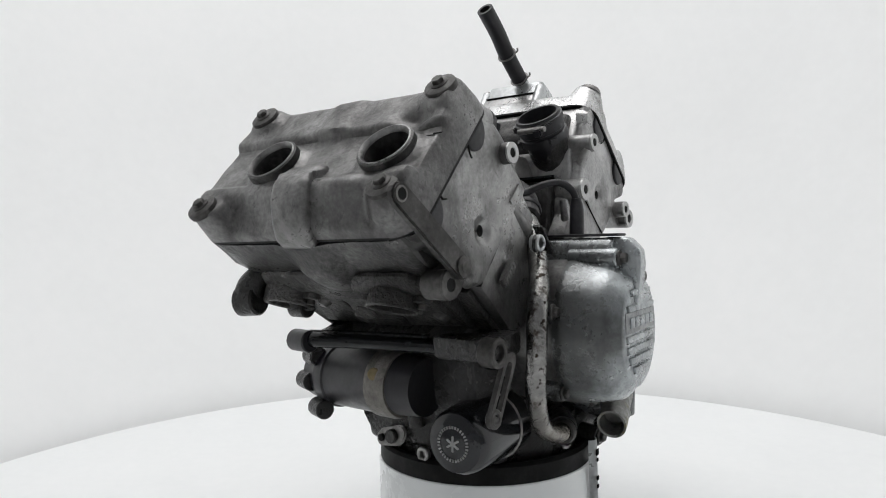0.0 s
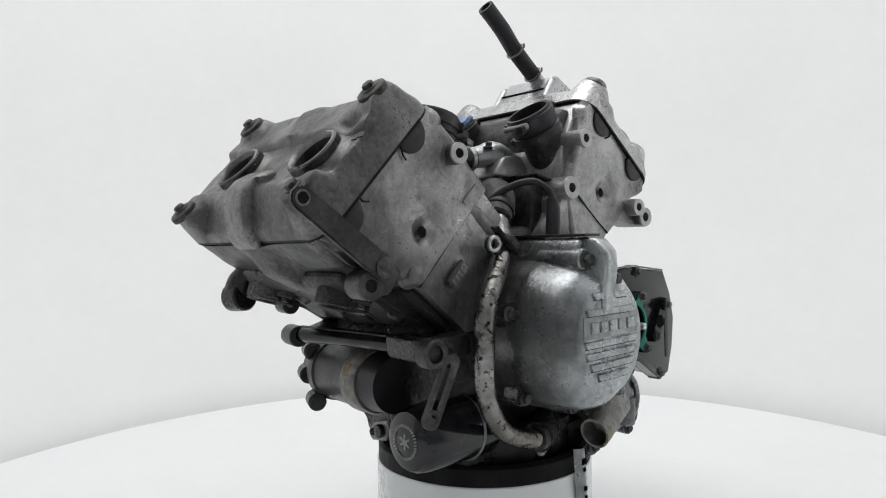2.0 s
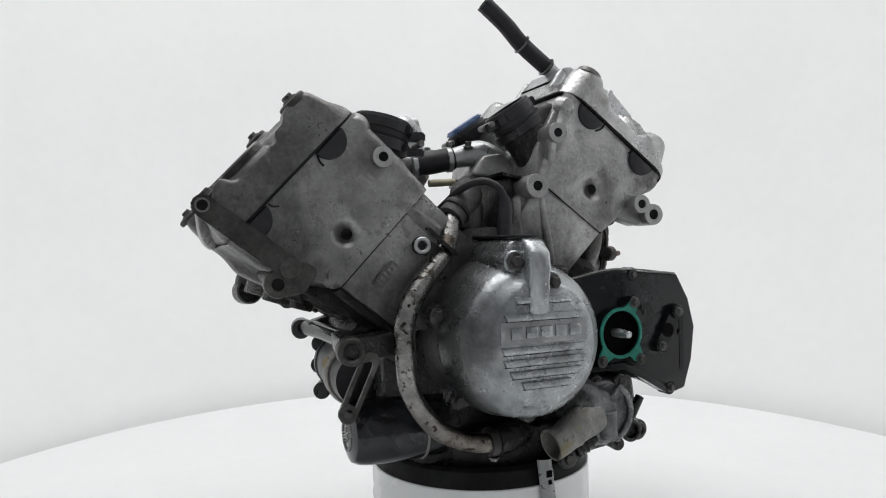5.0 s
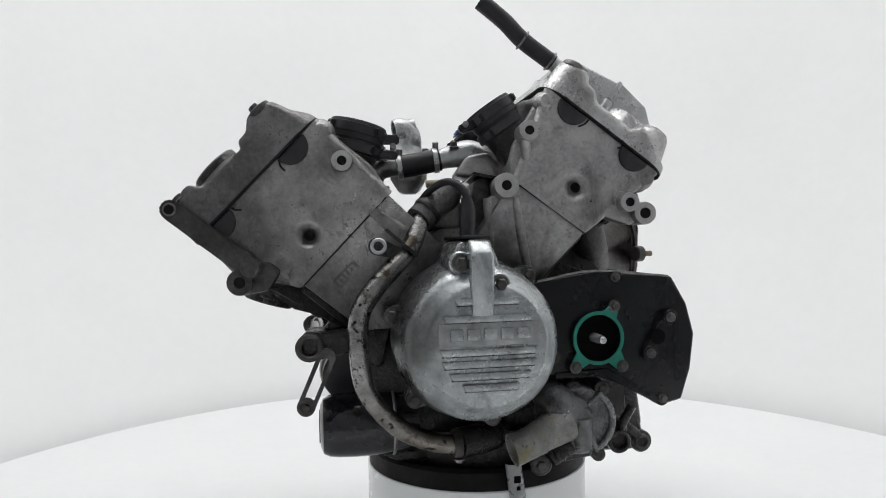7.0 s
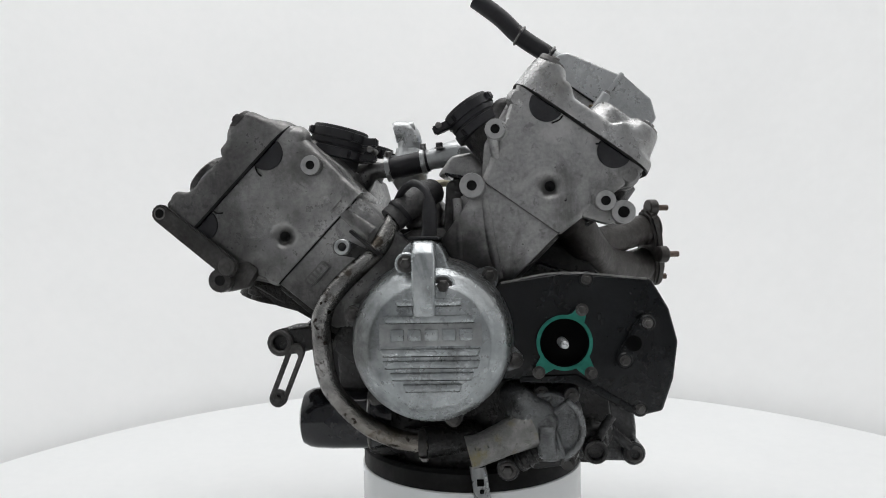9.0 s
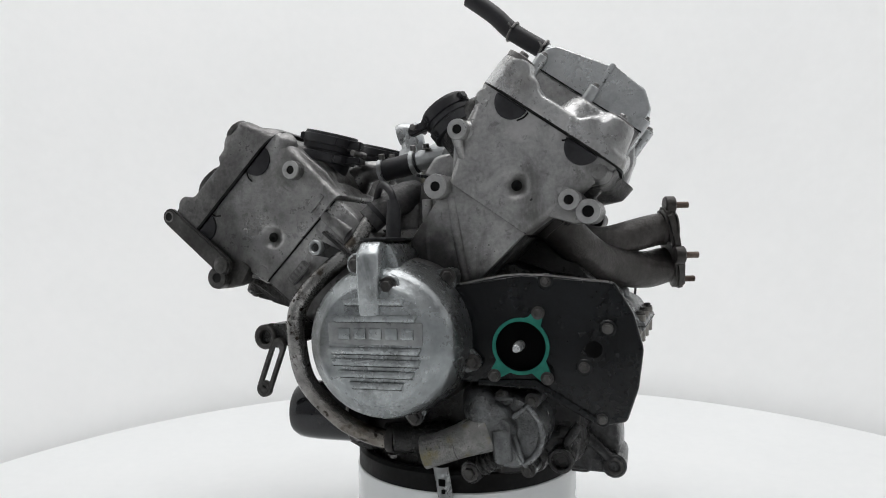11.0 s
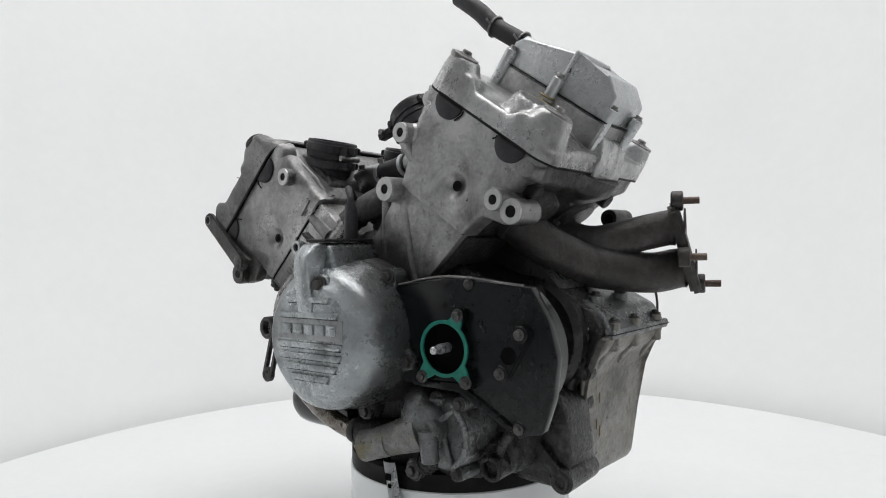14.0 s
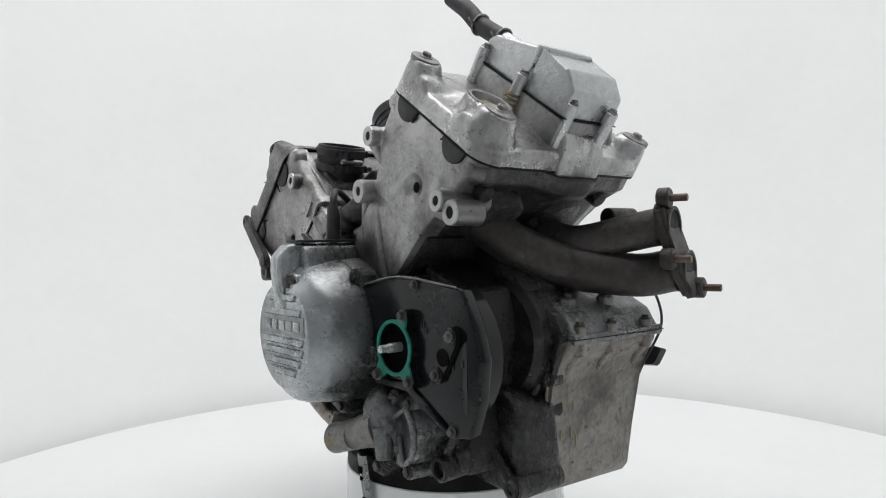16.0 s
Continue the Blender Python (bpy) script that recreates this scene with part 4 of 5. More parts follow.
def hoses():
    h = part("breather_hose", sweep([(0.0319, -0.0299, 0.3488), (0.0667, -0.0285, 0.3207), (0.0936, -0.0272, 0.2936), (0.1385, -0.0227, 0.2618)], 0.0124, 24, bore=0.0085), RUBBER, engine, "black rubber breather hose stub")
    d = Vector((0.8132, 0.0811, -0.5763))
    for p in ((0.0936, -0.0272, 0.2936), (0.1352, -0.0230, 0.2641)):
        bm = sweep([Vector(p) + 0.0138 * (frame_of(d)[0] * math.cos(t) + frame_of(d)[1] * math.sin(t)) for t in np.linspace(0, 6.1, 14)], 0.0016, 8, 3)
        q = Vector(p) + 0.0138 * frame_of(d)[0]
        sweep([q, q + Vector((0.0, -0.005, 0.003)), q + Vector((-0.002, -0.006, 0.007))], 0.0014, 8, 4, bm)
        part("spring_clip", bm, STEEL, h, "steel wire hose clip")
    part("elbow", rod((0.1319, -0.0233, 0.2664), (0.1645, -0.0201, 0.2434), 0.0112, 0.0112), ALU_PALE, h, "alloy hose spigot")
    # coolant tube round the clutch cover
    t = part("coolant_pipe", sweep([(-0.0426, -0.1400, 0.0546), (-0.0657, -0.1570, 0.0328), (-0.083, -0.18, -0.005), (-0.122, -0.207, -0.047), (-0.143, -0.216, -0.08), (-0.145, -0.216, -0.125), (-0.136, -0.208, -0.175), (-0.1, -0.193, -0.22), (-0.06, -0.187, -0.24), (-0.03, -0.184, -0.245), (-0.015, -0.175, -0.243)], 0.012, 24, 8), CHROME, engine, "pitted chromed coolant pipe")
    part("hose_end", sweep([(-0.0261, -0.1000, 0.0689), (-0.0366, -0.1250, 0.0599), (-0.0518, -0.1460, 0.0473), (-0.0700, -0.1580, 0.0300)], 0.018, 28, 8, radii=[0.0185, 0.0215, 0.0195, 0.0172, 0.0176]), HOSE, t, "worn grey rubber hose sleeve")
    part("hose_band", lathe((-0.0588, -0.1520, 0.0407), (0.68, 0.3, 0.66), [(-0.003, 0.019), (0.0, 0.0198), (0.003, 0.019)], 28), RUBBER, t)
    part("joint_housing", prism([(-0.06, 0.02), (-0.058, 0.045), (-0.045, 0.058), (-0.02, 0.062), (-0.01, 0.05), (-0.012, 0.01)], -0.125, -0.05, bevel=0.006, segments=3), ALU_FRONT, t, "alloy hose joint")
    bolt("joint_bolt", (-0.052, -0.125, 0.038), (0, -1, 0), 0.008, t)
    part("pipe_clip", slab(capsule(0.034, 0.0105, 0.006), (-0.1225, -0.2035, -0.002), (0.8, 0.25, -0.28), (0.28, 0, 0.8), 0.0035, 0.001), BLOCK, t, "dark pipe clip")
    part("clip_eye", pipe((-0.1205, -0.198, -0.002), (-0.1205, -0.2105, -0.002), 0.0098, 0.0042, deep=0.009), ALU_PALE, t, "bright clip eye")
    part("clip_strap", slab([(-0.002, 0.0), (0.002, 0.0), (0.002, 0.05), (-0.002, 0.05)], (-0.112, -0.2, 0.018), (1, 0, 1), (0.75, 0.12, -0.65), 0.012, 0.0008), BLOCK, t)
    part("band", lathe((-0.03, -0.184, -0.245), (1, 0.1, 0), [(-0.005, 0.0155), (0.0, 0.0165), (0.005, 0.0155)], 24), BOLT_DARK, t)
    bolt("band_screw", (-0.028, -0.185, -0.262), (0, 0, -1), 0.006, t, STEEL)
    part("joint_hose", sweep([(-0.03, -0.182, -0.245), (0.0, -0.165, -0.245), (0.03, -0.14, -0.245)], 0.019), BLOCK, t)
    # clutch cable arching between the banks to the lever housing
    c = part("cable", sweep([(-0.0947, -0.1000, 0.0248), (-0.0750, -0.1300, 0.0428), (-0.0548, -0.1600, 0.0664), (-0.0351, -0.1850, 0.0743), (-0.0178, -0.1970, 0.0627), (-0.0128, -0.2000, 0.0422)], 0.0046, 14), RUBBER, engine, "black rubber-sheathed cable")
    part("cable_boot", sweep([(-0.0153, -0.2000, 0.0543), (-0.0135, -0.2000, 0.0395), (-0.0149, -0.2000, 0.0071)], 0.009, 18, 6, radii=[0.0062, 0.0088, 0.0095]), RUBBER, c, "black rubber cable boot")


hoses()


def clutch_cover():
    c = Vector((-0.008, 0, -0.112))
    at = c + Vector((0, -0.205, 0))
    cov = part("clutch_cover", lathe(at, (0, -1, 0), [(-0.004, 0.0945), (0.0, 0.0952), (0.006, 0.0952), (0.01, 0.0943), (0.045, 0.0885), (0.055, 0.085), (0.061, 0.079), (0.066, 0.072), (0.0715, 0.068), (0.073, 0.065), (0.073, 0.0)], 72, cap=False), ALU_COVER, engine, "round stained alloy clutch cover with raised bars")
    face = -0.278
    for z, x0, x1 in ((-0.063, -0.045, 0.03), (-0.0815, -0.058, 0.044), (-0.1175, -0.062, 0.048), (-0.1305, -0.06, 0.047), (-0.1435, -0.052, 0.04), (-0.156, -0.038, 0.027)):
        part("raised_bar", prism([(x0 + 0.004, z - 0.0045), (x1 - 0.004, z - 0.0045), (x1, z + 0.0035), (x0, z + 0.0035)], face - 0.0034, face + 0.003, bevel=0.0018), ALU_COVER, cov)
        # a thin black line along the lower edge of each bar
        part("bar_underline", prism([(x0 + 0.003, z - 0.0056), (x1 - 0.003, z - 0.0056), (x1 - 0.003, z - 0.0044), (x0 + 0.003, z - 0.0044)], face - 0.0006, face + 0.002, bevel=0.0003), SEAL_HOLE, cov)
    part("badge_panel", prism([(-0.062, -0.1115), (0.049, -0.1115), (0.049, -0.0865), (-0.062, -0.0865)], face - 0.0012, face + 0.002, bevel=0.0008), BADGE, cov, "dirt-filled badge field")
    for i in range(5):
        x = -0.05 + 0.0186 * i
        part("badge_block", prism([(x, -0.1055), (x + 0.0148, -0.1055), (x + 0.0148, -0.0925), (x, -0.0925)], face - 0.0036, face + 0.001, bevel=0.0017), ALU_COVER, cov, "raised plain badge block")
    # the lever housing over its top
    part("lever_housing", prism([(-0.05, -0.05), (-0.038, -0.006), (-0.03, 0.003), (0.0, 0.003), (0.008, -0.008), (0.022, -0.05)], -0.255, -0.14, bevel=0.007, segments=4), ALU_COVER, cov)
    part("lever_ridge", prism([(-0.24, 0.004), (-0.27, 0.003), (-0.2845, -0.012), (-0.286, -0.03), (-0.2805, -0.084), (-0.265, -0.084), (-0.24, -0.02)], -0.026, 0.0, lambda a, h, y: Vector((y, a, h)), 0.005, 3), ALU_COVER, cov)
    part("cable_cap", prism([(-0.03, 0.0045), (0.002, 0.0045), (0.002, 0.008), (-0.03, 0.008)], -0.26, -0.15, bevel=0.0015), RUBBER, cov)
    for x, z, y in ((-0.033, -0.022, -0.262), (0.008, -0.046, -0.272)):
        part("screw_boss", rod((x, -0.2, z), (x, y, z), 0.013), ALU_COVER, cov)
        bolt("cover_screw", (x, y, z), (0, -1, 0), 0.0085, cov, height=0.012)
    for ang, y in ((47, -0.211), (-16, -0.212), (163, -0.206), (225, -0.206), (-77, -0.206)):
        d = Vector((math.cos(radians(ang)), 0, math.sin(radians(ang))))
        p = c + d * 0.1
        part("ear", slab([(-0.02, -0.0175), (-0.006, -0.0155), (0.003, -0.0105), (0.0095, -0.005), (0.0105, 0.0), (0.0095, 0.005), (0.003, 0.0105), (-0.006, 0.0155), (-0.02, 0.0175)], (p.x, y + 0.0125, p.z), d, (-d.z, 0, d.x), 0.025, 0.003), ALU_COVER, cov)
        bolt("cover_screw", (p.x, y - 0.0002, p.z), (0, -1, 0), 0.0082, cov, BOLT_DARK)
    return cov


TURNED[:] = [-0.012, -0.24]
clutch_cover()
TURNED.clear()


def sprocket_cover():
    out = [(0.06, -0.05), (0.142, -0.038), (0.246, -0.047), (0.266, -0.082), (0.276, -0.121), (0.27, -0.165), (0.257, -0.203), (0.23, -0.209), (0.156, -0.163), (0.05, -0.165)]
    cov = part("side_cover", prism(out, -0.187, -0.17, bevel=0.004, segments=3), PAINT, engine, "black painted side cover with green gasket")
    back = [(0.07, -0.06)] + [(0.155 + 0.117 * math.cos(t), -0.122 + 0.098 * math.sin(t)) for t in np.linspace(0.88, -0.95, 17)] + [(0.15, -0.168), (0.07, -0.165)]
    part("cover_lip", prism(back, -0.1715, -0.152, bevel=0.003), PAINT, cov)
    gz, gx = -0.119, 0.142
    n = 48
    def lobe(extra):
        pts = []
        for i in range(n):
            t = 2 * math.pi * i / n
            r = 0.0325
            for a, reach in ((62, 0.049), (-50, 0.052), (228, 0.051)):
                d = abs((math.degrees(t) - a + 180) % 360 - 180)
                r = max(r, reach - 0.0185 * (d / 15) ** 2 + extra) if d < 22 else r
            pts.append((r * math.cos(t), r * math.sin(t)))
        return pts
    inner = [(0.0285 * math.cos(2 * math.pi * i / n), 0.0285 * math.sin(2 * math.pi * i / n)) for i in range(n)]
    part("pad", ringplate(lobe(0.003), inner, (gx, -0.191, gz), (1, 0, 0), (0, 0, 1), 0.012), PAINT, cov)
    part("gasket", ringplate(lobe(0.0), inner, (gx, -0.1985, gz), (1, 0, 0), (0, 0, 1), 0.0025), GASKET, cov, "green paper gasket")
    # shallow cup on the solid cover, its shade painted black
    part("bore", lathe((gx, -0.1875, gz), (0, -1, 0), [(0, 0), (0, 0.0284), (0.009, 0.0284)], 40, cap=False), HOLE_SHADE, cov)
    part("push_rod", lathe((gx - 0.002, -0.18, gz), (0, -1, 0), [(0, 0.0058), (0.024, 0.0058), (0.026, 0.0048), (0.036, 0.0045), (0.037, 0.0035)], 20), ALU_PALE, cov, "bright steel push rod")
    for a, rr in ((62, 0.0435), (-50, 0.046), (228, 0.0455)):
        p = (gx + rr * math.cos(radians(a)), -0.1995, gz + rr * math.sin(radians(a)))
        bolt("gasket_bolt", p, (0, -1, 0), 0.0065, cov, BOLT_DARK, height=0.008)
    for x, z, y in ((0.17, -0.046, -0.188), (0.238, -0.0975, -0.197), (0.212, -0.1415, -0.195), (0.23, -0.2, -0.188)):
        part("boss", rod((x, -0.17, z), (x, y, z), 0.0095), PAINT, cov)
        bolt("bolt", (x, y, z), (0, -1, 0), 0.0054, cov, BOLT_DARK, height=0.007)
    part("oval_boss", slab(capsule(0.05, 0.011), (0.238, -0.189, -0.0975), (-0.026, 0, -0.044), (0.044, 0, -0.026), 0.008), PAINT, cov)
    # flat disc with the hole's shade in its colour
    part("dark_hole", lathe((0.2225, -0.1932, -0.1215), (0, -1, 0), [(0, 0.0095), (0.0006, 0.0095), (0.0006, 0)], 24, cap=False), HOLE_SHADE, cov)
    part("rib", prism([(0.09, -0.168), (0.156, -0.166), (0.22, -0.205), (0.226, -0.199), (0.158, -0.158), (0.09, -0.16)], -0.191, -0.17, bevel=0.002), PAINT, cov)
    for x, z in ((0.186, -0.1), (0.182, -0.094), (0.23, -0.135), (0.245, -0.13)):
        part("mould_mark", prism([(x, z), (x + 0.005, z), (x + 0.005, z + 0.008), (x, z + 0.008)], -0.1885, -0.18, bevel=0.001), PAINT, cov)
    part("slot_mark", slab(capsule(0.08, 0.004), (0.251, -0.1865, -0.175), (0, 0, 1), (1, 0, 0), 0.002, 0.0006), PAINT, cov)
    # the top edge's highlight, built as a bright thin strip
    part("edge_highlight", sweep([(0.07, -0.188, -0.0485), (0.142, -0.188, -0.0375), (0.24, -0.188, -0.0465)], 0.0012, 8, 4), STEEL, cov, "thin steel line for the highlight on the top edge")
    part("sprocket", lathe((0.17, -0.12, -0.12), (0, 1, 0), [(0, 0.05), (0.01, 0.05), (0.02, 0.03), (0.08, 0.03)], 40), STUD, engine, "rust-brown drive shaft end")
    part("shaft_housing", lathe((0.17, -0.07, -0.12), (0, 1, 0), [(0, 0.05), (0.0, 0.07), (0.008, 0.078), (0.06, 0.082)], 48), BLOCK_SIDE, engine)
    return cov


TURNED[:] = [0.17, -0.19]
sprocket_cover()
TURNED.clear()


def water_pump():
    c = Vector((0.122, -0.187, -0.222))
    p = part("water_pump", lathe(c + Vector((0, 0.06, 0)), (0, -1, 0), [(-0.04, 0.045), (0.05, 0.044), (0.056, 0.043), (0.059, 0.040), (0.0595, 0.0)], 48, cap=False), PUMP, engine, "greasy alloy water pump")
    ring = lambda a0, a1, r: [(c.x + r * math.cos(radians(t)), -0.189, c.z + r * 0.98 * math.sin(radians(t))) for t in np.linspace(a0, a1, 9)]
    part("pump_rim", sweep(ring(-62, 52, 0.0405), 0.0042, 10, 3), PUMP, p)
    part("pump_rim", sweep(ring(78, 150, 0.0405), 0.0038, 10, 3), PUMP, p)
    part("volute", lathe((0.1, -0.16, -0.214), (0.12, -1, 0), [(0, 0.031), (0.035, 0.030), (0.046, 0.026), (0.053, 0.017), (0.055, 0.0)], 36, cap=False), PUMP, p)
    part("outlet", sweep([(0.1, -0.19, -0.212), (0.092, -0.19, -0.196), (0.078, -0.165, -0.186)], 0.021, 24, 6, radii=[0.026, 0.022, 0.018]), PUMP, p)
    part("inlet_pipe", sweep([(0.03, -0.222, -0.244), (0.045, -0.219, -0.24), (0.07, -0.209, -0.231), (0.1, -0.196, -0.22)], 0.019, 28, 8, bore=0.0165, radii=[0.0195, 0.0182, 0.0195, 0.024]), SCALE, p, "limescaled open inlet pipe")
    part("stub", rod((0.118, -0.204, -0.214), (0.121, -0.2035, -0.252), 0.0125, 0.0105), PUMP, p)
    part("knee", lathe((0.117, -0.19, -0.213), (0.15, -1, 0), [(0, 0.016), (0.012, 0.0155), (0.02, 0.011), (0.0225, 0)], 24, cap=False), PUMP, p)
    for q in (((0.15, -0.188, -0.187), (0.137, -0.192, -0.197), (0.122, -0.196, -0.209)), ((0.13, -0.189, -0.226), (0.137, -0.19, -0.246), (0.144, -0.188, -0.262)), ((0.098, -0.188, -0.184), (0.115, -0.189, -0.19), (0.127, -0.19, -0.184))):
        part("pump_rib", sweep(q, 0.0035, 10, 4), PUMP, p)
    for x, z in ((0.115, -0.182), (0.151, -0.184), (0.145, -0.265), (0.08, -0.19)):
        part("boss", rod((x, -0.12, z), (x, -0.186, z), 0.009), PUMP, p)
        bolt("bolt", (x, -0.186, z), (0, -1, 0), 0.0072, p, BOLT_DARK, height=0.007)
    part("foot", prism([(0.055, -0.25), (0.06, -0.282), (0.08, -0.29), (0.155, -0.278), (0.165, -0.255), (0.15, -0.23)], -0.155, -0.08, bevel=0.008), BLOCK, p)
    part("drain_boss", rod((0.078, -0.1, -0.272), (0.073, -0.184, -0.276), 0.014), PUMP_DARK, p)
    bolt("drain_bolt", (0.073, -0.184, -0.276), (0, -1, 0), 0.009, p, BOLT_DARK)
    part("drain_neck", rod((0.085, -0.18, -0.268), (0.112, -0.18, -0.252), 0.012), BLOCK, p)
    for i in range(3):
        part("neck_ring", lathe((0.09 + 0.007 * i, -0.18, -0.265 + 0.0042 * i), (1, 0, 0.6), [(-0.0015, 0.0125), (0, 0.0138), (0.0015, 0.0125)], 20), PUMP_DARK, p)
    # a loose perforated strap, bent to a shallow channel, hanging from the pipe
    bm = bmesh.new()
    rows = []
    for k in range(9):
        z = -0.27 - 0.0115 * k
        rows.append([bm.verts.new((0.037 + 0.0105 * math.sin(t) + 0.012 * (k / 8), -0.187 - 0.009 * math.cos(t) + 0.006 * (k / 8), z)) for t in np.linspace(-1.3, 1.3, 9)])
    for q, r in zip(rows, rows[1:]):
        for i in range(8):
            bm.faces.new((q[i], q[i + 1], r[i + 1], r[i]))
    bmesh.ops.solidify(bm, geom=bm.faces[:], thickness=0.0012)
    part("strap_plate", bm, ALU_PALE, p, "bright perforated steel strap")
    for z, r in ((-0.288, 0.0042), (-0.299, 0.0024), (-0.325, 0.003), (-0.337, 0.0024)):
        # black squares stand for the strap's shaded holes
        part("strap_hole", slab([(-r, -r), (r, -r), (r, r), (-r, r)], (0.0385 + (-0.27 - z) * 0.13, -0.1968 + (-0.27 - z) * 0.065, z), (1, 0.1, 0), (0, 0, 1), 0.0014, 0.0003), HOLE_SHADE, p)
    return p


water_pump()


def front_side():
    # oil filter, its axis leaning forward and out
    ax = Vector((-1, -0.1, 0.0))
    base = Vector((-0.108, -0.127, -0.2285))
    f = part("oil_filter", lathe(base, ax, [(-0.03, 0.04), (0.004, 0.0405), (0.05, 0.0405), (0.07, 0.0395), (0.08, 0.038), (0.088, 0.034), (0.0915, 0.025), (0.0925, 0.0)], 40, cap=False), FILTER, engine, "black spin-on oil filter")
    part("filter_rim", lathe(base, ax, [(-0.002, 0.041), (0.0, 0.0425), (0.002, 0.041)], 40), STEEL, f)
    e = base + ax.normalized() * 0.0922
    u, v, w = frame_of(ax)
    for i in range(32):
        t = 2 * math.pi * i / 32
        part("print_bar", slab([(-0.0009, -0.0016), (0.0009, -0.0016), (0.0009, 0.0016), (-0.0009, 0.0016)], e + (u * math.cos(t) + v * math.sin(t)) * 0.019, u * -math.sin(t) + v * math.cos(t), u * math.cos(t) + v * math.sin(t), 0.0016, 0), PRINT, f)
    for k in range(3):
        d = u * math.cos(k * 1.0472 + 0.5) + v * math.sin(k * 1.0472 + 0.5)
        part("print_bar", slab(capsule(0.016, 0.0013), e - d * 0.008, d, w.cross(d), 0.0016 + 0.0002 * k, 0), PRINT, f)
    # starter motor lying across the front
    s = part("starter_motor", lathe((-0.165, 0.13, -0.178), (0, -1, 0), [(0, 0.02), (0.004, 0.034), (0.03, 0.04), (0.036, 0.044), (0.05, 0.044), (0.052, 0.0415), (0.13, 0.0415), (0.132, 0.043), (0.15, 0.043), (0.155, 0.04), (0.2, 0.036)], 40), PLASTIC, engine, "dark grey starter motor with pale nose band")
    part("starter_nose", lathe((-0.165, 0.0, -0.178), (0, -1, 0), [(0, 0.0425), (0.002, 0.0445), (0.028, 0.0445), (0.034, 0.042)], 40), BLOCK_REAR, s)
    part("terminal", rod((-0.192, -0.012, -0.165), (-0.207, -0.018, -0.16), 0.008), BRASS, s, "brass terminal nut")
    for z, y in ((-0.185, 0.135), (-0.15, 0.12), (-0.22, 0.11)):
        part("starter_lug", rod((-0.19, y, z), (-0.2, y - 0.03, z), 0.013), BLOCK, s)
    # cross tube and brackets
    t = part("cross_bar", sweep([(-0.226, 0.085, -0.122), (-0.212, 0.0, -0.121), (-0.2, -0.1, -0.12), (-0.192, -0.16, -0.119)], 0.0085, 14, 6, radii=[0.011, 0.0085, 0.008, 0.01]), PAINT, engine, "flat black cross bar")
    part("bar_rib", sweep([(-0.222, 0.08, -0.113), (-0.208, 0.0, -0.111), (-0.196, -0.1, -0.11)], 0.0035, 10, 5), PAINT, t)
    part("bar_boss", rod((-0.226, 0.108, -0.124), (-0.229, 0.072, -0.124), 0.0145), PLASTIC, t, "rounded end boss")
    part("bar_foot", prism([(-0.226, -0.112), (-0.17, -0.095), (-0.15, -0.1), (-0.16, -0.125), (-0.2, -0.132)], 0.03, 0.07, bevel=0.006), BLOCK, t)
    part("tube_bracket", prism([(-0.215, -0.105), (-0.15, -0.1), (-0.15, -0.125), (-0.19, -0.135), (-0.212, -0.13)], -0.2, -0.12, bevel=0.005), BLOCK, t)
    part("bracket_eye", pipe((-0.203, -0.185, -0.119), (-0.203, -0.2065, -0.119), 0.0165, 0.007, deep=0.01), BOLT_DARK, t)
    outer = capsule(0.064, 0.0105, 0.0105, 12)
    inner = capsule(0.05, 0.0055, 0.0055, 12)
    inner = [(a + 0.006, b) for a, b in inner]
    part("slotted_stay", ringplate(outer, inner, (-0.183, -0.203, -0.13), (-0.4, 0.05, -0.915), (0.915, 0, -0.4), 0.006), BOLT_DARK, t, "slotted steel stay")
    part("stay_end", pipe((-0.2085, -0.195, -0.1885), (-0.2085, -0.204, -0.1885), 0.0108, 0.006, deep=0.008), BOLT_DARK, t)
    # the long flat stay on the front head
    b = part("flat_stay", slab(capsule(0.112, 0.0118, 0.013), (-0.356, -0.2045, 0.0445), (0.085, 0, -0.066), (0.066, 0, 0.085), 0.009), BOLT_DARK, engine, "flat dark steel stay")
    part("stay_eye", lathe((-0.356, -0.209, 0.0445), (0, -1, 0), [(0, 0.0078), (0.0006, 0.0074), (0.0006, 0.0055)], 20, cap=False), STEEL, b)
    # black disc with the eye's shade in its colour
    part("stay_hole", lathe((-0.356, -0.2092, 0.0445), (0, -1, 0), [(0, 0.006), (0.0004, 0.006), (0.0004, 0)], 20, cap=False), SEAL_HOLE, b)
    bolt("stay_bolt", (-0.268, -0.209, -0.0235), (0, -1, 0), 0.0095, b, BOLT_DARK, height=0.005)
    # levers and lugs on the far end of the front head
    l = part("far_lug", sweep([(-0.305, 0.098, -0.062), (-0.303, 0.09, -0.045), (-0.29, 0.078, -0.03), (-0.262, 0.065, -0.027), (-0.23, 0.055, -0.045)], 0.018, 20, 6, radii=[0.0175, 0.0165, 0.0135, 0.015, 0.022]), BLOCK, engine, "black hooked lug with rounded end")
    part("lug_eye", rod((-0.308, 0.108, -0.066), (-0.3, 0.08, -0.064), 0.0195), BLOCK, l)
    part("far_lug_foot", rod((-0.25, 0.065, -0.075), (-0.262, 0.075, -0.045), 0.0135), BLOCK, l)
    part("foot_eye", rod((-0.25, 0.05, -0.078), (-0.25, 0.078, -0.078), 0.012), BLOCK, l)
    part("fitting", rod((-0.155, 0.085, -0.1), (-0.17, 0.1, -0.075), 0.016, 0.013), BLOCK, engine)
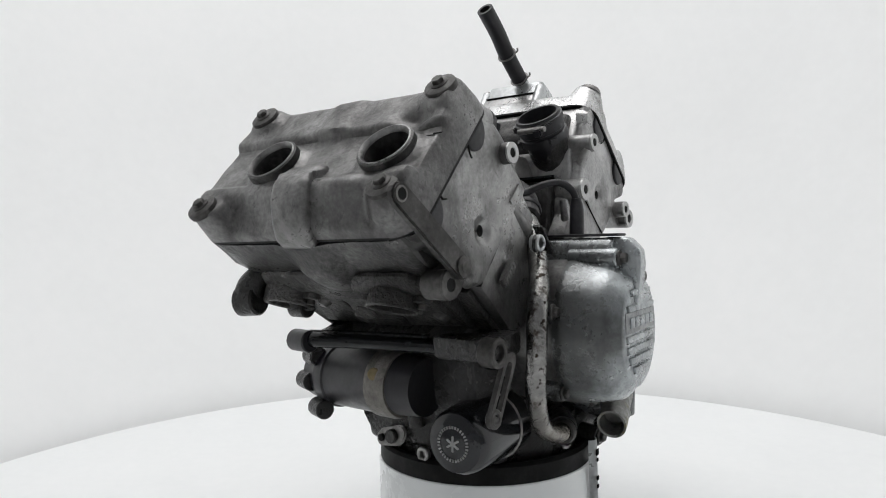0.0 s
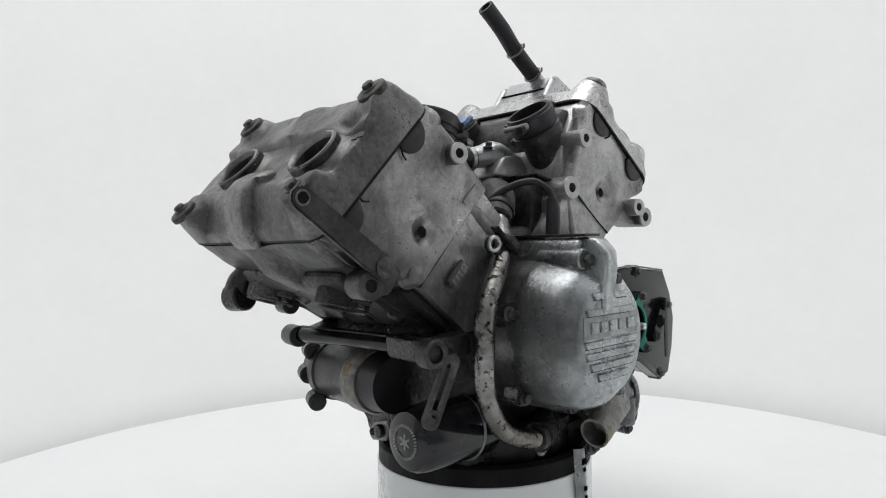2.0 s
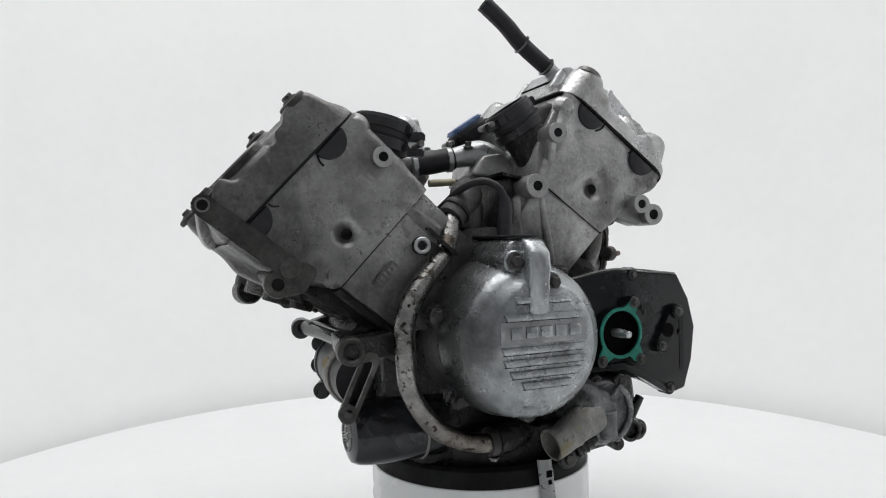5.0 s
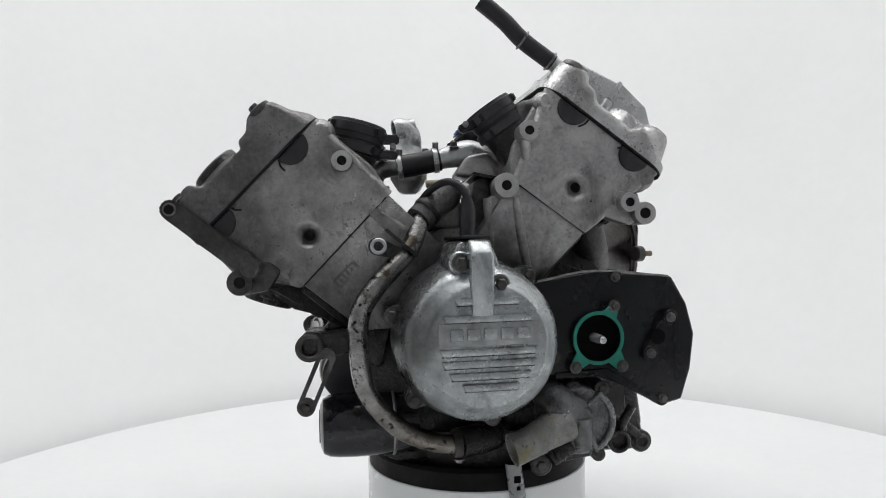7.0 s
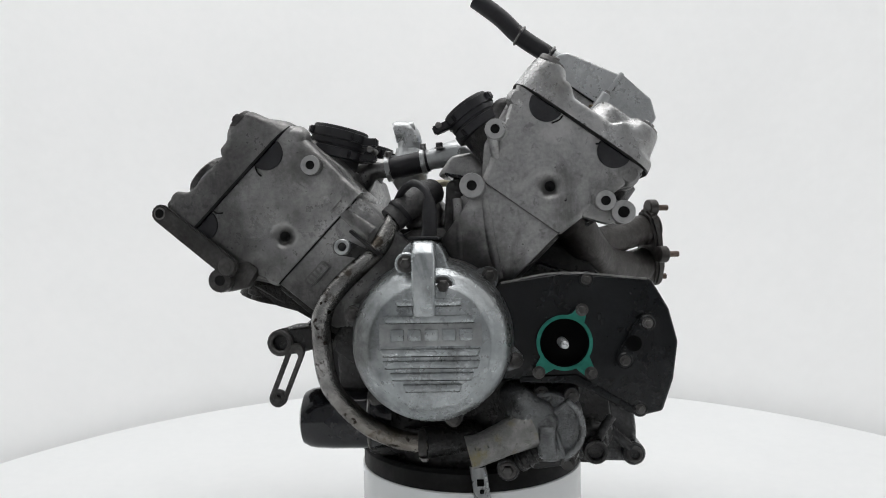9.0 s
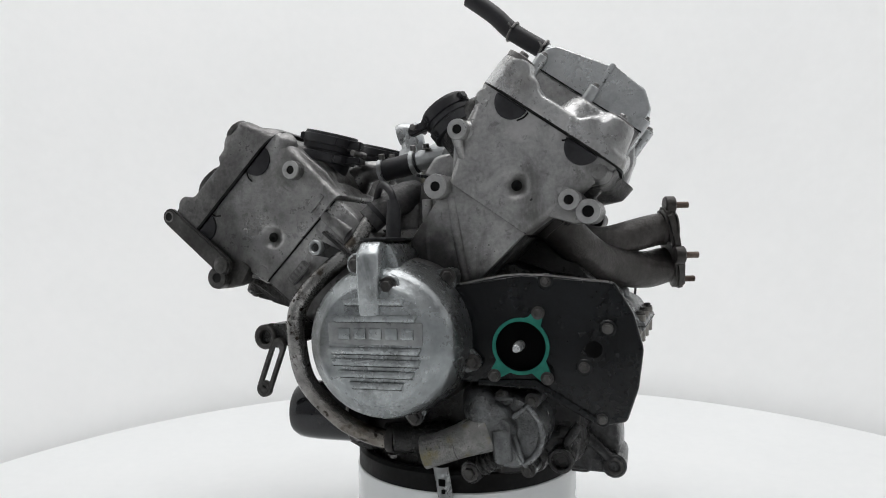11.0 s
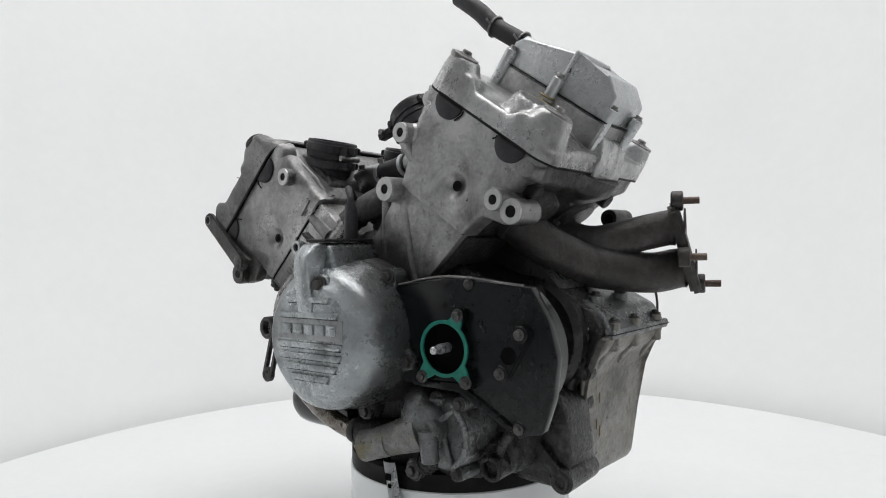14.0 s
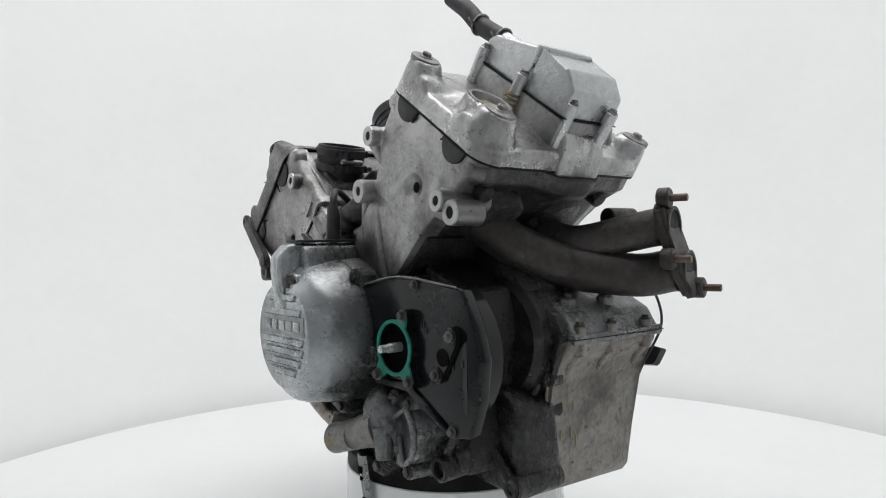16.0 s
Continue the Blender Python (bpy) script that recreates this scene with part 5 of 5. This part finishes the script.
    # neutral and oil switches low on the case
    o = part("sensor_plate", slab(capsule(0.03, 0.012, 0.014), (-0.131, 0.04, -0.265), (0, -1, 0.22), (0.1, 0, 1), 0.006), STEEL, engine, "small bright oval sensor flange")
    part("sensor_core", rod((-0.13, 0.02, -0.26), (-0.141, 0.02, -0.26), 0.0095), BLOCK, o)
    part("sensor_core", rod((-0.13, 0.04, -0.265), (-0.138, 0.04, -0.265), 0.005), SEAL_HOLE, o)
    part("eyelet", pipe((-0.13, -0.035, -0.275), (-0.138, -0.035, -0.275), 0.01, 0.0055, deep=0.007), STEEL, engine)
    part("oil_line", sweep([(-0.13, -0.02, -0.15), (-0.14, -0.022, -0.19), (-0.13, -0.022, -0.24)], 0.011), BLOCK, engine)
    part("stay_block", prism([(-0.2, -0.11), (-0.14, -0.06), (-0.1, -0.08), (-0.12, -0.16)], -0.15, 0.06, bevel=0.01), BLOCK, engine)
    part("sealer_nub", rod((-0.165, 0.0, -0.1), (-0.175, 0.0, -0.085), 0.011), STEEL, engine)


front_side()


def intake_side():
    def boot(name, c, ax, r, length, own_label):
        ax = Vector(ax).normalized()
        c = Vector(c)
        u, v, w = frame_of(ax)
        b = part(name, lathe(c, ax, [(-length, r * 0.8), (-0.026, r * 0.86), (-0.024, r * 0.96), (-0.01, r * 0.96), (-0.009, r), (0.012, r), (0.014, r * 0.97), (0.014, r * 0.85), (-length * 0.8, r * 0.78), (-length * 0.8, 0)], 36, cap=False), RUBBER, engine, own_label)
        for off in (0.004, -0.019):
            part("clamp_band", lathe(c + ax * off, ax, [(-0.0065, r * 0.97), (-0.0055, r * 1.05), (0.0055, r * 1.05), (0.0065, r * 0.97)], 36, cap=False), PLASTIC, b)
            for ang in (0.6, 2.4, 4.3):
                q = c + ax * off + (u * math.cos(ang) + v * math.sin(ang)) * r * 1.06
                part("band_ear", slab([(-0.006, -0.005), (0.006, -0.005), (0.006, 0.005), (-0.006, 0.005)], q, u * -math.sin(ang) + v * math.cos(ang), ax, 0.008, 0.0015), PLASTIC, b)
        return b, u, v, w
    # front bank's boots face up, the rear bank's lean back over the vee
    for y in (-0.122, 0.035):
        b, u, v, w = boot("intake_boot", (-0.146, y, 0.142), (0.25, 0, 1), 0.0365, 0.045, "black rubber intake boot of the front bank")
        part("clamp_lug", slab([(-0.012, -0.006), (0.014, -0.006), (0.014, 0.006), (-0.012, 0.006)], (-0.106, y - 0.008, 0.134), (1, 0, -0.05), (0, 1, 0), 0.012), PLASTIC, b)
        part("clamp_lug", slab([(-0.012, -0.006), (0.014, -0.006), (0.014, 0.006), (-0.012, 0.006)], (-0.108, y - 0.008, 0.114), (1, 0, -0.05), (0, 1, 0), 0.01), PLASTIC, b)
        part("clamp_screw", rod((-0.1, y - 0.022, 0.124), (-0.1, y + 0.012, 0.124), 0.004), STEEL, b)
    for y in (-0.122, 0.035):
        b, u, v, w = boot("intake_boot", (0.031, y, 0.166), (-0.56, 0, 0.83), 0.0325, 0.05, "black rubber intake boot of the rear bank")
        part("clamp_lug", slab([(-0.012, -0.006), (0.014, -0.006), (0.014, 0.006), (-0.012, 0.006)], (-0.005, y - 0.018, 0.148), (0.9, 0.3, 0.42), (0, 1, 0), 0.012), PLASTIC, b)
        part("clamp_screw", rod((-0.008, y - 0.03, 0.15), (-0.008, y + 0.012, 0.15), 0.004), STEEL, b)
        part("port_neck", rod((0.075, y, 0.115), (0.045, y, 0.15), 0.034, 0.03), GREASE, b)
    part("rag", slab([(-0.03, -0.02), (0.0, -0.027), (0.026, -0.02), (0.03, 0.012), (-0.005, 0.026), (-0.03, 0.014)], (0.022, 0.035, 0.181), (0.83, 0, 0.56), (0, 1, 0), 0.008, 0.003), BLUE, engine, "blue plastic plug in the far intake")
    # coolant pipes across the vee: a rubber cross piece between two alloy necks, with the thermostat behind
    w = part("water_neck", sweep([(-0.1359, -0.0700, 0.0910), (-0.1167, -0.0700, 0.1046), (-0.0883, -0.0700, 0.1071)], 0.014, 20, 6, radii=[0.024, 0.0165, 0.0125]), ALU, engine, "alloy coolant neck")
    part("link_hose", sweep([(-0.0931, -0.0700, 0.1057), (-0.0662, -0.0700, 0.1097), (-0.0347, -0.0700, 0.1160)], 0.0158), RUBBER, w, "black rubber cross hose")
    for p in ((-0.0907, -0.0700, 0.1056), (-0.0410, -0.0700, 0.1146)):
        part("clip", lathe(p, (1, 0, 0.14), [(-0.0035, 0.0165), (-0.003, 0.0178), (0.003, 0.0178), (0.0035, 0.0165)], 28), ALU_PALE, w, "bright steel hose clip")
        part("clip_ear", rod(Vector(p) + Vector((0, -0.004, 0.014)), Vector(p) + Vector((0, -0.006, 0.024)), 0.0042), STEEL, w)
    part("rear_neck", sweep([(-0.0378, -0.0700, 0.1153), (-0.0174, -0.0700, 0.1196), (0.0062, -0.0700, 0.1221), (0.0356, -0.0700, 0.1042)], 0.018, 22, 6, radii=[0.0135, 0.0155, 0.02, 0.023]), ALU_PALE, w, "pale alloy rear neck")
    part("neck_foot", prism([(-0.02, 0.09), (0.0, 0.118), (0.03, 0.122), (0.05, 0.1), (0.05, 0.08)], -0.1, -0.045, bevel=0.007, segments=3), ALU, w)
    for p in ((-0.1140, -0.0900, 0.1124), (-0.0168, -0.0850, 0.1299)):
        bolt("bolt", p, (0, -0.2, 1), 0.006, w, BOLT_DARK, height=0.01)
    t = part("thermostat_housing", lathe((-0.0755, 0.0000, 0.0734), (0, 0, 1), [(0, 0.01), (0.004, 0.016), (0.022, 0.027), (0.05, 0.027), (0.054, 0.023), (0.07, 0.019)], 36), ALU_PALE, engine, "pale alloy thermostat housing with elbow")
    part("elbow", sweep([(-0.0744, 0.0000, 0.1282), (-0.0739, 0.0000, 0.1535), (-0.0778, 0.0000, 0.1645), (-0.0868, -0.0030, 0.1684), (-0.0959, -0.0050, 0.1667)], 0.0185, 24, 8, bore=0.0125, radii=[0.0185, 0.018, 0.0178, 0.017, 0.0155]), ALU_PALE, t)
    part("elbow_flange", slab(capsule(0.062, 0.009), (-0.1077, -0.0050, 0.1275), (1, 0, 0.06), (0, 1, 0), 0.009), ALU_PALE, t)
    for p in ((-0.1076, -0.0050, 0.1325), (-0.0503, -0.0050, 0.1337)):
        bolt("flange_bolt", p, (0, 0, 1), 0.006, t, STEEL, height=0.008)
    part("sensor", rod((-0.0510, -0.0100, 0.0872), (-0.0109, -0.0100, 0.0896), 0.0055), SENSOR, t, "cream sensor body")
    part("sensor_plug", rod((-0.0109, -0.0100, 0.0896), (-0.0009, -0.0100, 0.0894), 0.004), PLASTIC, t)
    part("vee_floor", prism([(-0.11, 0.0), (-0.1, 0.02), (-0.06, 0.02), (-0.03, 0.02), (0.03, 0.03), (0.05, 0.0)], -0.12, 0.09, bevel=0.006), BLOCK, engine)
    part("front_port_rail", prism([(-0.15, 0.085), (-0.14, 0.104), (-0.128, 0.1), (-0.12, 0.07), (-0.125, 0.05)], -0.16, 0.08, bevel=0.008), ALU_FRONT, engine)
    part("baffle", prism([(0.0, 0.085), (0.045, 0.075), (0.046, 0.079), (0.0, 0.089)], -0.16, 0.05, bevel=0.001), PAINT, engine)
    q = part("oil_return_tube", sweep([(-0.1462, -0.1680, 0.0552), (-0.1226, -0.1680, 0.0364), (-0.0920, -0.1680, 0.0132)], 0.0125, 18, 6, radii=[0.014, 0.012, 0.0125]), ALU_FRONT, engine, "cast oil return tube")
    part("thin_tube", sweep([(-0.1190, -0.1500, 0.0586), (-0.1021, -0.1500, 0.0424), (-0.0794, -0.1500, 0.0218)], 0.0072), ALU_FRONT, q)
    part("joint_collar", slab([(-0.017, -0.006), (0.017, -0.006), (0.017, 0.006), (-0.017, 0.006)], (-0.1334, -0.1600, 0.0554), (0.69, 0, 0.724), (-0.724, 0, 0.69), 0.05, 0.003), ALU_HEAD, q)
    bolt("collar_bolt", (-0.1131, -0.1550, 0.0653), (-0.6, -0.3, 0.7), 0.0085, q, STEEL)
    part("breather_tower", prism([(-0.006, 0.0), (0.0, 0.078), (0.02, 0.085), (0.024, 0.06), (0.02, 0.01)], -0.15, -0.02, bevel=0.006), ALU_FLANK, engine)


intake_side()


def exhaust():
    n = Vector((0.94, 0.34, 0)).normalized()
    u = Vector((-0.34, 0.94, 0)).normalized()
    up, lo = Vector((0.285, 0.104, 0.014)), Vector((0.291, 0.125, -0.04))
    e = part("exhaust_header", sweep([(0.158, -0.085, 0.03), (0.172, -0.062, 0.006), (0.186, -0.03, -0.014), (0.207, 0.02, -0.034), (0.252, 0.088, -0.045), lo - n * 0.012, lo], 0.027, 28, 8, radii=[0.026, 0.027, 0.0275, 0.027, 0.026]), EXHAUST, engine, "heat-browned twin exhaust header")
    part("header_branch", sweep([(0.15, 0.02, 0.02), (0.175, 0.026, 0.002), (0.206, 0.042, -0.004), (0.25, 0.08, 0.008), up - n * 0.012, up], 0.0235, 28, 8), EXHAUST, e)
    d = lo - up
    ln = d.length
    w = d.normalized()
    # an oblong flange with two open ports
    part("flange", slab([(-0.018, -0.03), (0.0, -0.036), (0.018, -0.03), (0.03, 0.0), (0.031, ln), (0.02, ln + 0.03), (0.0, ln + 0.036), (-0.02, ln + 0.03), (-0.031, ln), (-0.03, 0.0)], up + n * 0.004, u - w * u.dot(w), w, 0.014, 0.004), EXHAUST, e)
    for c in (up, lo):
        part("port_rim", lathe(c + n * 0.011, n, [(0, 0.026), (0.002, 0.0255), (0.002, 0.0215), (-0.0, 0.021)], 32, cap=False), EXHAUST, e)
        # black disc for the shade inside the pipe mouth
        part("port_hole", lathe(c + n * 0.0112, n, [(0, 0.0213), (0.0005, 0)], 32, cap=False), SEAL_HOLE, e)
    for p in (Vector((0.287, 0.094, 0.049)), Vector((0.3, 0.082, -0.024)), Vector((0.293, 0.15, -0.062))):
        part("flange_ear", rod(p - n * 0.003, p + n * 0.012, 0.013), EXHAUST, e)
        part("stud", rod(p, p + n * 0.032, 0.0046), STUD, e, "copper-coloured flange stud")
    for p, q in (((0.15, -0.085, 0.045), (0.17, -0.085, 0.018)), ((0.13, 0.015, 0.04), (0.158, 0.02, 0.014))):
        part("port_collar", rod(p, q, 0.034, 0.03), EXHAUST, e)
        bolt("nut", Vector(q) + Vector((0.012, -0.03, 0.01)), Vector(q) - Vector(p), 0.0075, e)
    return e


exhaust()


def far_side():
    part("generator_cover", lathe((0.06, 0.1, -0.12), (0, 1, 0), [(0, 0.1), (0.05, 0.098), (0.075, 0.09), (0.085, 0.07), (0.088, 0)], 56, cap=False), ALU, engine, "alloy generator cover")
    part("far_connector", slab([(-0.02, -0.012), (0.012, -0.018), (0.022, 0.004), (-0.01, 0.016)], (0.185, 0.2, -0.165), (1, 0, 0.3), (0, 0.3, 1), 0.016), PLASTIC, engine)
    part("loose_wire", sweep([(0.235, 0.125, -0.055), (0.236, 0.15, -0.08), (0.225, 0.17, -0.12), (0.21, 0.15, -0.17), (0.215, 0.125, -0.195)], 0.0018, 8), RUBBER, engine, "thin black loose wire")
    # dark alloy carries both its dirt and the overhang's shade
    part("shaded_rear_side", flank(R, 0.086, 0.2105, -0.148, 0.104, rear_reach), ALU_FLANK, rear_head, "dirty exhaust side, darkened for the shade under the overhang")
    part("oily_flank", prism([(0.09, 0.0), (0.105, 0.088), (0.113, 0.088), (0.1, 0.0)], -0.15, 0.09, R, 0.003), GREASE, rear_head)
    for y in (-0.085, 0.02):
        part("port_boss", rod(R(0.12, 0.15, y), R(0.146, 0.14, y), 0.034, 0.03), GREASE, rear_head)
    for y in (-0.13, -0.03, 0.075):
        part("core_plug", rod(R(0.12, 0.175, y), R(0.15, 0.172, y), 0.013, 0.011), GREASE, rear_head)
    part("rear_case_deck", prism([(0.05, 0.0), (0.13, 0.005), (0.17, -0.015), (0.21, -0.06), (0.05, -0.06)], -0.06, 0.05, bevel=0.006), BLOCK, engine)


far_side()


# ---- what turns ----
def motions():
    turn = ((0, 52.49), (1, 45.77), (2, 39.15), (3, 32.59), (4, 26.08), (5, 19.58), (6, 13.08), (7, 6.55), (8, 0.0), (9, -6.6), (10, -13.24),
            (11, -19.94), (12, -26.69), (13, -33.49), (14, -40.34), (15, -47.22), (16, -54.12))
    walk(engine, [(t, pose(0, 0, BASE, 0, 0, a)) for t, a in turn])
    walk(STAND_THING, [(t, pose(0, 0, 0, 0, 0, a)) for t, a in turn])


motions()
